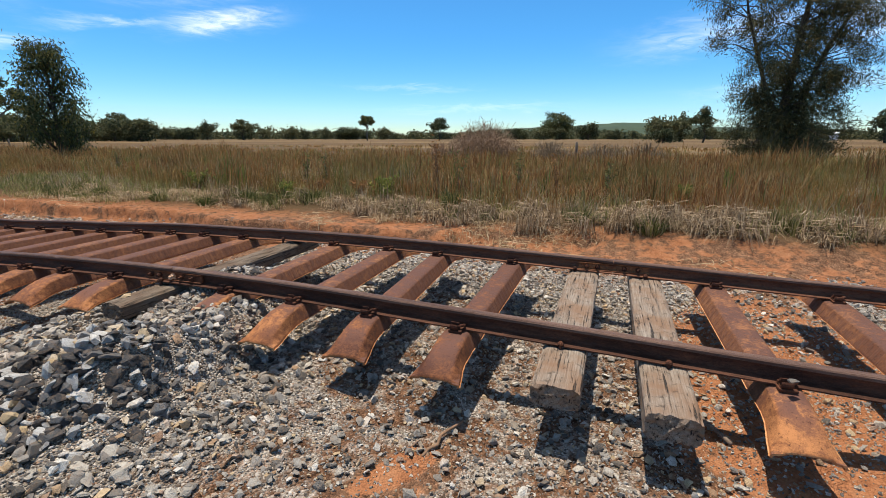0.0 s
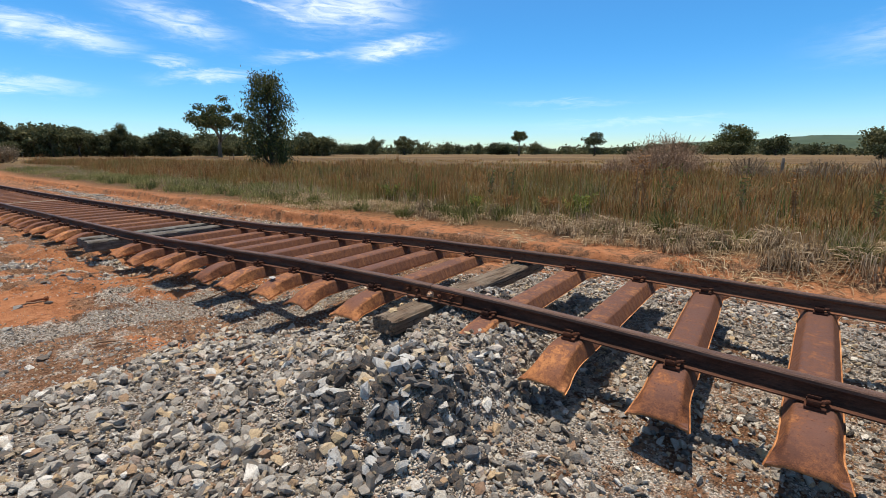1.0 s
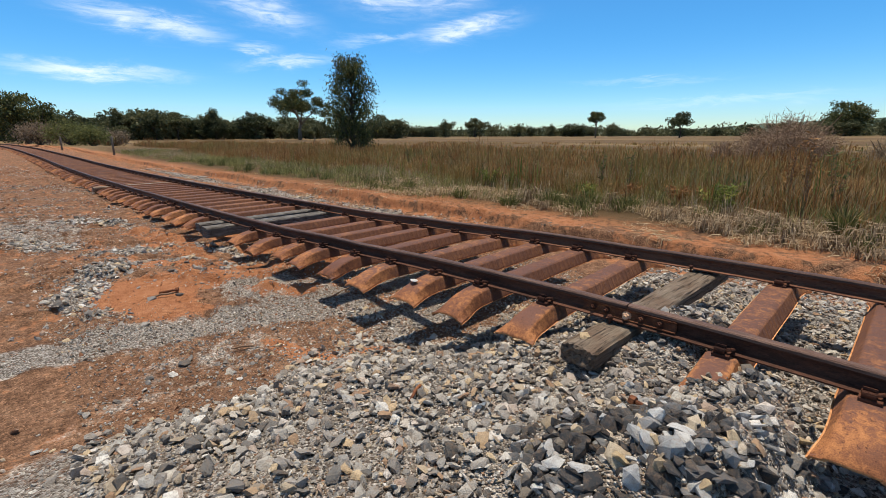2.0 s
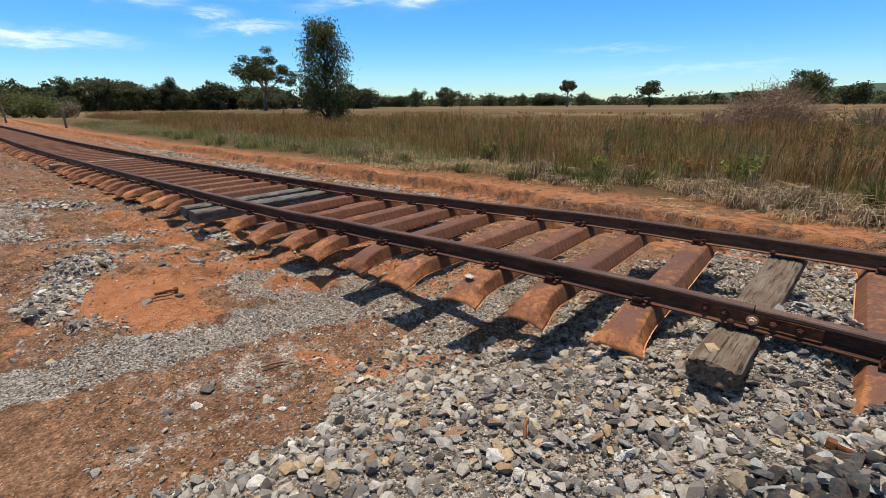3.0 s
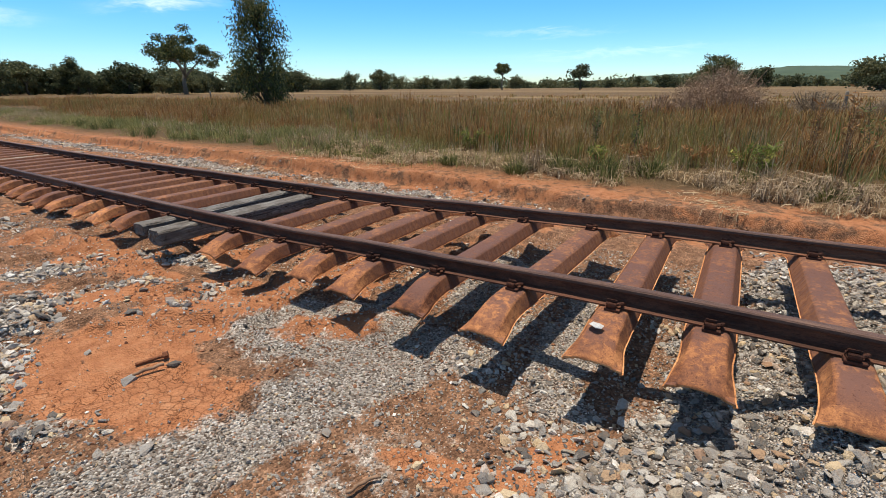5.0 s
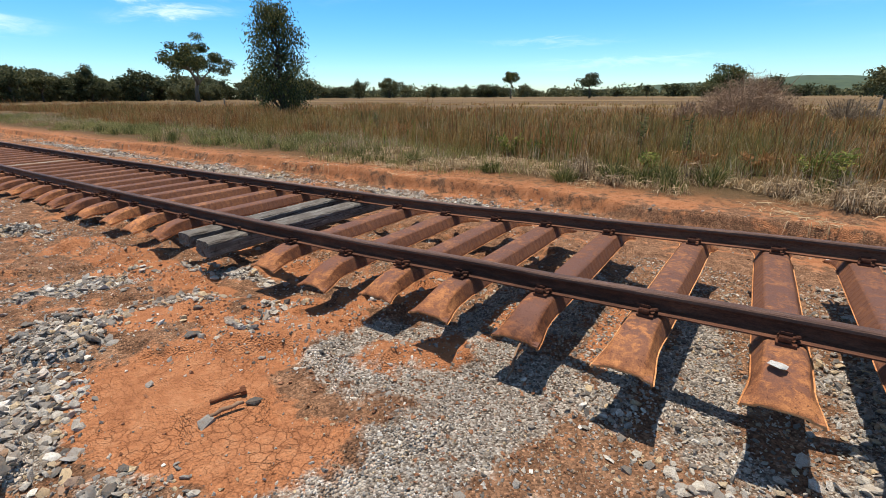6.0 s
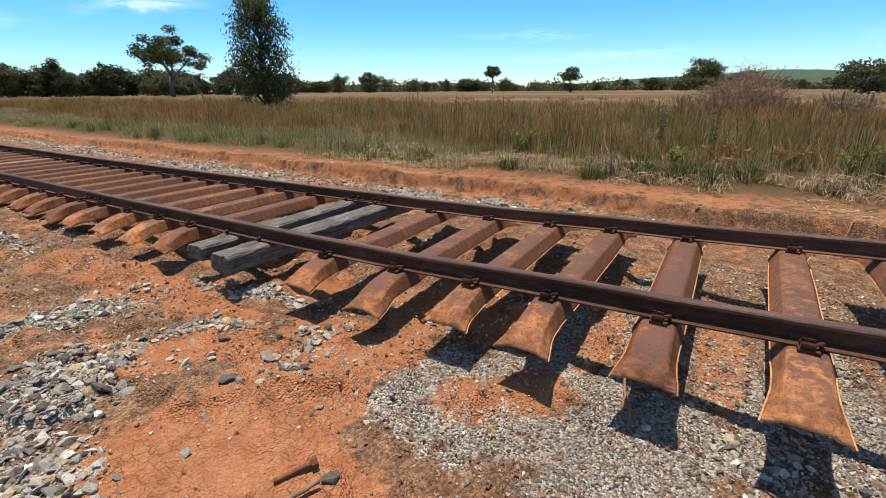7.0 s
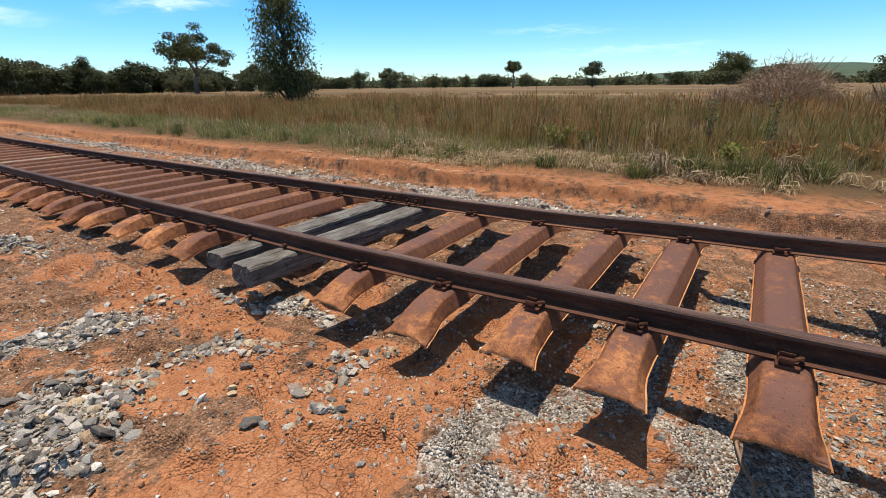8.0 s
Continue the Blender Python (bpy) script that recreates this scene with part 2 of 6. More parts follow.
def plain_material(name, c1, c2, scale=8.0, rough=0.85, bump=0.3, stretch=(1, 1, 1)):
    m, k, b = material(name)
    p = k.scaled(k.n("ShaderNodeTexCoord").outputs["Object"], stretch)
    n = k.noise(p, scale, 5, 0.65)
    finish(k, b, k.mix(k.ramp(n, [(0.3, 0.0), (0.7, 1.0)]), c1, c2), rough, k.bump(n, bump, 0.01))
    return m


M_GROUND = ground_material()
M_STONE = stone_material("ballast_stone", [(0.0, (0.070, 0.066, 0.062)), (0.16, (0.18, 0.167, 0.152)), (0.34, (0.37, 0.34, 0.305)), (0.52, (0.58, 0.53, 0.455)), (0.64, (0.25, 0.228, 0.205)), (0.74, (0.62, 0.47, 0.29)), (0.82, (0.32, 0.185, 0.11)), (0.92, (0.82, 0.78, 0.71)), (1.0, (0.15, 0.142, 0.135))])
M_BLUE = stone_material("bluestone", [(0.0, (0.030, 0.030, 0.032)), (0.45, (0.062, 0.063, 0.067)), (0.63, (0.16, 0.163, 0.168)), (0.76, (0.44, 0.44, 0.435)), (0.87, (0.62, 0.61, 0.59)), (0.94, (0.58, 0.43, 0.25)), (1.0, (0.11, 0.11, 0.112))])
M_CLOD = stone_material("clay_clod", [(0.0, (0.24, 0.095, 0.045)), (1.0, (0.40, 0.18, 0.09))])
M_RAIL = rust_material("rail_rust", (0.040, 0.018, 0.012), (0.100, 0.043, 0.027), (0.19, 0.082, 0.046), gloss=0.70, long_scale=(1.5, 6, 6))
M_HEAD = rust_material("rail_head_worn", (0.045, 0.024, 0.019), (0.10, 0.056, 0.042), (0.19, 0.115, 0.085), gloss=0.58, long_scale=(0.8, 14, 14))
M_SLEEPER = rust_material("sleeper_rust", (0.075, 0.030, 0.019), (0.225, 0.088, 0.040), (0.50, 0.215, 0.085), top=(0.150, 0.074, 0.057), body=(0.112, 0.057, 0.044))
# light rust, with the brightness of sunlit flange edges put into its colour
M_EDGE = rust_material("sleeper_edge_lit_rust", (0.24, 0.095, 0.038), (0.46, 0.205, 0.085), (0.66, 0.36, 0.17))
M_CLIP = rust_material("clip_rust", (0.032, 0.014, 0.010), (0.075, 0.030, 0.019), (0.14, 0.055, 0.03), long_scale=(12, 12, 12))
M_FISH = rust_material("fishplate_rust", (0.06, 0.024, 0.014), (0.15, 0.055, 0.028), (0.32, 0.13, 0.055), long_scale=(7, 7, 7))
M_CRUST = rust_material("pale_rust_crust", (0.42, 0.20, 0.10), (0.68, 0.40, 0.24), (0.80, 0.62, 0.48), long_scale=(12, 12, 12))
M_TIMBER = timber_material("weathered_timber", (0.40, 0.345, 0.29), (0.25, 0.205, 0.165), (0.11, 0.085, 0.065), (0.21, 0.12, 0.07))
M_ROTTEN = timber_material("rotten_timber", (0.30, 0.24, 0.185), (0.165, 0.128, 0.095), (0.06, 0.045, 0.034), (0.12, 0.075, 0.048))
M_CHAR = timber_material("dark_weathered_timber", (0.38, 0.355, 0.32), (0.150, 0.137, 0.123), (0.046, 0.041, 0.036), (0.080, 0.064, 0.052))
M_STICK = plain_material("old_stick", (0.13, 0.07, 0.04), (0.30, 0.19, 0.12), 30)
M_BARK = plain_material("bark", (0.035, 0.028, 0.022), (0.11, 0.09, 0.07), 6, stretch=(6, 6, 1))
M_GUM_BARK = plain_material("gum_bark", (0.06, 0.05, 0.04), (0.19, 0.16, 0.125), 4, stretch=(4, 4, 1))
M_TWIG = plain_material("dry_twig", (0.20, 0.122, 0.074), (0.42, 0.285, 0.185), 6)
M_TALL = plant_material("tall_dry_grass", [(0.0, (0.11, 0.050, 0.020)), (0.35, (0.31, 0.138, 0.050)), (0.62, (0.43, 0.220, 0.082)), (0.86, (0.52, 0.36, 0.17)), (1.0, (0.17, 0.18, 0.055))], soft=0.5, mixin=(0.17, 0.19, 0.055))
M_STRAW = plant_material("bleached_straw", [(0.0, (0.20, 0.13, 0.070)), (0.4, (0.42, 0.305, 0.175)), (0.8, (0.62, 0.49, 0.32)), (1.0, (0.33, 0.20, 0.105))], soft=0.35)
M_THATCH = plant_material("matted_dead_grass", [(0.0, (0.11, 0.070, 0.042)), (0.4, (0.27, 0.190, 0.115)), (0.8, (0.46, 0.355, 0.235)), (1.0, (0.20, 0.125, 0.07))], soft=0.2)
M_GREEN = plant_material("green_grass", [(0.0, (0.115, 0.120, 0.036)), (0.5, (0.235, 0.228, 0.080)), (1.0, (0.46, 0.39, 0.17))], soft=0.5)
M_TUFT = plant_material("dark_green_grass", [(0.0, (0.040, 0.052, 0.017)), (0.55, (0.115, 0.125, 0.040)), (0.9, (0.22, 0.205, 0.072)), (1.0, (0.38, 0.30, 0.14))], soft=0.4)
M_WEED = plant_material("yellow_green_weed", [(0.0, (0.09, 0.115, 0.028)), (0.6, (0.185, 0.21, 0.048)), (1.0, (0.36, 0.33, 0.08))])
M_RUSTWEED = plant_material("rusty_seed_head", [(0.0, (0.18, 0.075, 0.03)), (1.0, (0.42, 0.22, 0.085))])
M_LEAF = plant_material("gum_leaves", [(0.0, (0.030, 0.040, 0.016)), (0.5, (0.070, 0.085, 0.034)), (0.85, (0.12, 0.125, 0.045)), (1.0, (0.22, 0.18, 0.04))], 0.3, 0.5)
M_FARLEAF = plant_material("far_gum_leaves", [(0.0, (0.034, 0.044, 0.022)), (0.5, (0.080, 0.092, 0.044)), (1.0, (0.15, 0.14, 0.065))], 0.3, 0.6, 0.08, each=0.6)
M_NEEDLE = plant_material("sheoak_needles", [(0.0, (0.040, 0.044, 0.022)), (0.55, (0.095, 0.095, 0.044)), (0.9, (0.17, 0.14, 0.06)), (1.0, (0.25, 0.18, 0.07))], 0.3, 0.65, 0.5)
M_SHRUB = plant_material("grey_shrub", [(0.0, (0.13, 0.095, 0.065)), (1.0, (0.31, 0.235, 0.16))], 0.25)
M_LIME = plant_material("light_green_leaves", [(0.0, (0.075, 0.085, 0.030)), (1.0, (0.20, 0.20, 0.07))], 0.3)
M_POST = plain_material("post_wood", (0.10, 0.08, 0.06), (0.24, 0.20, 0.16), 10, stretch=(4, 4, 1))
M_WHITE = plain_material("white_sheet_metal", (0.72, 0.72, 0.70), (0.80, 0.80, 0.78), 3)
M_HILL = plain_material("wooded_hill", (0.030, 0.052, 0.030), (0.055, 0.080, 0.042), 0.02, bump=0.0)


# ---- mesh tools ----
def np_mesh(name, verts, quads=None, tris=None, mat=None, smooth=False):
    """A mesh from arrays of vertices, quads and triangles."""
    me = bpy.data.meshes.new(name)
    quads = np.zeros((0, 4), int) if quads is None else np.asarray(quads)
    tris = np.zeros((0, 3), int) if tris is None else np.asarray(tris)
    loops = np.concatenate([quads.ravel(), tris.ravel()])
    sizes = np.concatenate([np.full(len(quads), 4), np.full(len(tris), 3)])
    starts = np.concatenate([[0], np.cumsum(sizes)[:-1]])
    me.vertices.add(len(verts)), me.loops.add(len(loops)), me.polygons.add(len(sizes))
    me.vertices.foreach_set("co", np.asarray(verts, dtype=np.float32).ravel())
    me.loops.foreach_set("vertex_index", loops.astype(np.int32))
    me.polygons.foreach_set("loop_start", starts.astype(np.int32))
    me.update(calc_edges=True)
    me.polygons.foreach_set("use_smooth", np.full(len(sizes), smooth))
    if mat:
        me.materials.append(mat)
    me.validate()
    return me


def bm_mesh(name, bm, mat, smooth=False):
    me = bpy.data.meshes.new(name)
    bmesh.ops.recalc_face_normals(bm, faces=bm.faces)
    bm.to_mesh(me)
    bm.free()
    me.materials.append(mat)
    if smooth:
        me.polygons.foreach_set("use_smooth", np.full(len(me.polygons), True))
    return me


def part(name, data, parent, label="", m=None):
    ob = new(name, data)
    ob.parent = parent
    if m is not None:
        ob.matrix_basis = m
    return tagged(ob, label)


def tube(bm, pts, radii, sides=6, cap=True):
    """A tapered tube along points."""
    rings = []
    for i, (p, r) in enumerate(zip(pts, radii)):
        d = (Vector(pts[min(i + 1, len(pts) - 1)]) - Vector(pts[max(i - 1, 0)])).normalized()
        a = d.orthogonal().normalized()
        if rings:
            a = (old - d * old.dot(d)).normalized()
        old, c = a, d.cross(a)
        rings.append([bm.verts.new(Vector(p) + (a * math.cos(2 * math.pi * j / sides) + c * math.sin(2 * math.pi * j / sides)) * r) for j in range(sides)])
    for r0, r1 in zip(rings, rings[1:]):
        for j in range(sides):
            bm.faces.new((r0[j], r0[(j + 1) % sides], r1[(j + 1) % sides], r1[j]))
    if cap:
        bm.faces.new(rings[0][::-1]), bm.faces.new(rings[-1])


def box(bm, c, s, bevel=0.0):
    r = bmesh.ops.create_cube(bm, size=1.0, matrix=Matrix.Translation(c) @ Matrix.Diagonal((*s, 1)))
    if bevel:
        es = list({e for v in r["verts"] for e in v.link_edges})
        bmesh.ops.bevel(bm, geom=es, offset=bevel, segments=2, affect="EDGES", profile=0.6)


def hash2(ix, iy, seed):
    h = (ix.astype(np.int64) * 374761393 + iy.astype(np.int64) * 668265263 + seed * 974634521) & 0xFFFFFFFF
    h = ((h ^ (h >> 13)) * 1274126177) & 0xFFFFFFFF
    return ((h ^ (h >> 16)) & 0xFFFF) / 65535.0


def vnoise(x, y, seed=0):
    ix, iy = np.floor(x), np.floor(y)
    fx, fy = x - ix, y - iy
    fx, fy = fx * fx * (3 - 2 * fx), fy * fy * (3 - 2 * fy)
    a, b2 = hash2(ix, iy, seed), hash2(ix + 1, iy, seed)
    c, d = hash2(ix, iy + 1, seed), hash2(ix + 1, iy + 1, seed)
    return (a * (1 - fx) + b2 * fx) * (1 - fy) + (c * (1 - fx) + d * fx) * fy


def fbm(x, y, scale, octaves=4, seed=0, gain=0.5):
    v, amp, tot = np.zeros_like(x), 1.0, 0.0
    for o in range(octaves):
        v += amp * vnoise(x * scale * 2 ** o + 17.3 * o, y * scale * 2 ** o - 9.1 * o, seed + o)
        tot += amp
        amp *= gain
    return v / tot - 0.5


def smooth01(v, a, b2):
    u = np.clip((v - a) / (b2 - a), 0, 1)
    return u * u * (3 - 2 * u)


def blob(x, y, cx, cy, rx, ry, turn=0.0, soft=0.6):
    c, s = math.cos(turn), math.sin(turn)
    u, v = ((x - cx) * c + (y - cy) * s) / rx, (-(x - cx) * s + (y - cy) * c) / ry
    return 1 - smooth01(np.sqrt(u * u + v * v), 1 - soft, 1 + soft)


# ---- track line ----
TRACK_X = [-160, -90, -70, -55, -45, -36, -28, -20, -14, -10, -7.9, -7.2, -6.1, -5.5, -4.9, -4.3, -3.3, -1.5, -0.3, 1.4, 2.2, 6, 40]
TRACK_Z = [0.72, 0.70, 0.66, 0.56, 0.45, 0.36, 0.32, 0.31, 0.33, 0.365, 0.385, 0.39, 0.426, 0.436, 0.47, 0.498, 0.508, 0.477, 0.435, 0.38, 0.36, 0.30, 0.25]
TRACK_Y = [-16.0, 1.0, 2.4, 2.9, 3.05, 3.1, 2.98, 2.92, 2.93, 2.95, 2.97, 3.0, 3.033, 3.05, 3.03, 3.02, 3.05, 3.085, 3.08, 3.04, 3.02, 2.95, 2.6]
FAR_DZ = [(-60, 0.0), (-6.6, 0.004), (-5.5, 0.012), (-3.3, 0.006), (-1.5, 0.035), (-0.3, 0.05), (1.4, 0.06), (6, 0.06)]
GAUGE = 1.515          # from rail to rail, middle to middle
FOOT = -0.014          # underside of the rail from the line of the clips
RAIL_H = 0.117


def smooth_interp(x, xs, ys):
    """Piecewise cubic through the points."""
    xs, ys = np.asarray(xs, float), np.asarray(ys, float)
    d = np.gradient(ys, xs)
    i = np.clip(np.searchsorted(xs, x) - 1, 0, len(xs) - 2)
    h = xs[i + 1] - xs[i]
    t = np.clip((x - xs[i]) / h, 0, 1)
    return (2 * t ** 3 - 3 * t ** 2 + 1) * ys[i] + (t ** 3 - 2 * t ** 2 + t) * h * d[i] + (-2 * t ** 3 + 3 * t ** 2) * ys[i + 1] + (t ** 3 - t ** 2) * h * d[i + 1]


def track_y(x):
    return smooth_interp(np.asarray(x, float), TRACK_X, TRACK_Y) + 0.075


def track_z(x):
    """Underside of the near rail."""
    return smooth_interp(np.asarray(x, float), TRACK_X, TRACK_Z) + FOOT


def far_rise(x):
    return np.interp(x, [a for a, _ in FAR_DZ], [v for _, v in FAR_DZ])


# clay ridges left standing between the runnels
RIDGES = [[(-7.15, 3.3), (-7.45, 2.55), (-8.05, 2.2)], [(-6.6, 3.3), (-6.97, 2.55), (-7.15, 1.95)], [(-6.05, 2.75), (-6.3, 2.45)],
          [(-8.2, 3.2), (-8.75, 2.5), (-9.3, 2.35)], [(-9.3, 3.2), (-9.8, 2.4), (-10.6, 2.2)]]


def height(x, y):
    x, y = np.asarray(x, float), np.asarray(y, float)
    ty = track_y(x) + GAUGE / 2
    h = 0.045 * fbm(x, y, 0.55, 4, 3) + 0.03 * fbm(x, y, 2.3, 4, 8) * smooth01(60 - np.abs(x), 0, 20)
    # ground falls a little towards the washed-out bed, banks up beyond it
    d = y - ty
    h -= 0.06 * (1 - smooth01(np.abs(d), 1.35, 2.2)) * smooth01(x, -13.0, -9.0) * (1 - 1.1 * smooth01(x, -4.1, -3.4) * (1 - smooth01(x, -0.7, 0.0)))
    rim = 3.10 - 0.20 * smooth01(x, -7, -5) + 0.40 * fbm(x, y * 0, 0.5, 3, 21)
    rim = rim + 0.25 * fbm(x, y, 3.0, 3, 23)
    h += 0.05 + 0.19 * smooth01(d, rim, rim + 0.10 + 0.8 * smooth01(x, -3, 0)) + 0.10 * smooth01(d, 3.2, 6.0)
    h -= 0.05 * blob(x, d, -8.0, 2.4, 7.0, 0.5)
    # bed fills in towards the sound end of the line
    h += 0.02 * smooth01(-x, 8.8, 11.0) * (1 - smooth01(np.abs(d), 1.0, 2.3)) + 0.40 * smooth01(-x, 30, 62) * (1 - smooth01(np.abs(d), 2.0, 14))
    # ballast bank, its shoulder up to the joint and the heap on it
    bank = 0.17 * smooth01(x, -4.5, -3.7) * (1 - smooth01(x, -2.1, -0.9)) * (1 - smooth01(y, 1.7, 3.1))
    bank = np.maximum(bank, 0.25 * blob(x, y, -2.62, 2.60, 0.75, 1.15, 0.0, 0.5))
    bank = np.maximum(bank, 0.31 * blob(x, y, -2.02, 2.55, 0.30, 0.85, 0.0, 0.5))
    h += bank
    h += 0.14 * blob(x, y, -2.06, 2.03, 0.38, 0.34, 0.0, 0.75)
    h -= 0.09 * blob(x, y, -2.80, 2.55, 0.22, 0.25, 0.0, 0.6)
    h += 0.05 * blob(x, y, -2.50, 3.85, 0.55, 0.9, 0.0, 0.6) + 0.17 * blob(x, y, -2.40, 3.80, 0.26, 0.60, 0.0, 0.5)
    h += 0.05 * smooth01(x, -4.3, -2.8) * (1 - smooth01(x, -1.5, -0.5)) * (1 - smooth01(d, 1.4, 2.6))
    # runnels that the water cut below the sleepers
    ridge = np.abs(fbm(x * 1.3 + y * 0.8, y * 0.35 - x * 0.2, 1.1, 3, 33))
    wash = smooth01(-x, 4.6, 6.0) * (1 - smooth01(-x, 12, 20)) * smooth01(y, 1.5, 2.4) * (1 - smooth01(y, 5.5, 6.8))
    h += wash * (0.20 * (0.16 - ridge))
    for line in RIDGES:
        near_line = np.full_like(x, 9.0)
        for (ax, ay), (bx, by) in zip(line, line[1:]):
            t = np.clip(((x - ax) * (bx - ax) + (y - ay) * (by - ay)) / ((bx - ax) ** 2 + (by - ay) ** 2), 0, 1)
            near_line = np.minimum(near_line, np.hypot(x - ax - t * (bx - ax), y - ay - t * (by - ay)))
        near_line = near_line + 0.12 * fbm(x, y, 5.0, 3, 47)
        h += 0.05 * (1 - smooth01(near_line, 0.05, 0.20))
    step = fbm(x, y, 1.7, 4, 44)
    h += 0.05 * smooth01(step, 0.03, 0.06) * smooth01(-x, 5.0, 6.5) * (1 - smooth01(y, 6.8, 7.6))
    near = (1 - smooth01(np.abs(x + 4), 9, 16)) * (1 - smooth01(np.abs(d), 3.6, 5))
    h += near * ((0.030 + 0.022 * smooth01(-x, 6.0, 8.0)) * fbm(x, y, 6.5, 4, 51) + 0.022 * np.abs(fbm(x, y, 4.1, 3, 57)))
    h -= 0.10 * blob(x, y, -3.2, 8.15, 0.35, 0.22)
    # paddock lies level to the skyline
    h += 0.12 * smooth01(d, 9, 30) * 0.5
    return h


def ballast_amount(x, y):
    """How thickly stones lie, 0 to 1."""
    wx, wy = fbm(x, y, 1.6, 4, 91), fbm(x, y, 1.6, 4, 95)
    x, y = x + 0.55 * wx, y + 0.45 * wy
    d = y - track_y(x) - GAUGE / 2
    a = smooth01(x - 0.22 * np.maximum(y - 1.9, 0), -4.50, -4.15) * (1 - smooth01(d, 1.9, 2.5)) * (0.35 + 0.65 * smooth01(y, -1.6, -0.2))
    a *= 1 - 0.92 * blob(x, y, 1.95, 3.7, 0.95, 1.9, 0.0, 0.3)
    a *= 1 - 0.9 * blob(x, y, -0.40, 2.12, 0.10, 0.30, -0.5, 0.4)
    a = np.maximum(a, 0.40 * (smooth01(x, -5.4, -3.6) * (1 - smooth01(np.abs(d), 1.35, 1.6)) * smooth01(d, -1.4, -0.6)))
    for cx, cy, rx, ry, turn in ((-9.18, 1.72, 0.62, 0.16, 1.33), (-8.12, 1.42, 0.55, 0.30, 2.17), (-7.32, 0.88, 0.46, 0.22, -0.2), (-6.45, 1.03, 0.26, 0.10, 0.6), (-8.15, 2.20, 0.30, 0.13, 0.4), (-7.20, 2.02, 0.15, 0.09, 0.8),
                                 (-7.42, 2.52, 0.34, 0.08, 1.2), (-8.9, 6.45, 2.4, 0.30, 0.0), (-14, 6.3, 3.0, 0.30, 0.0), (-22, 6.3, 5.0, 0.3, 0.0), (-10.4, 1.0, 0.7, 0.30, 0.3), (-12.3, 1.7, 1.0, 0.22, 0.5),
                                 (-6.1, 3.6, 0.16, 0.7, 0.1), (-5.55, 4.1, 0.22, 0.8, 0.1), (-5.1, 3.2, 0.22, 0.6, 0.1), (-4.6, 3.4, 0.3, 1.2, 0.1), (-8.4, 2.75, 0.5, 0.10, 0.2)):
        a = np.maximum(a, blob(x, y, cx, cy, rx, ry, turn, 0.45))
    a = a * (1 - smooth01(d, 2.75, 3.0))
    a = np.maximum(a, 0.8 * blob(x, y, -0.5, 6.3, 3.6, 0.28, -0.04, 0.4))
    a = np.maximum(a, 0.55 * blob(x, y, 3.0, 6.0, 2.2, 0.4, -0.04, 0.5))
    return a * (1 - 0.38 * smooth01(x, -1.6, -0.8) * (1 - smooth01(y, 4.4, 5.2)))


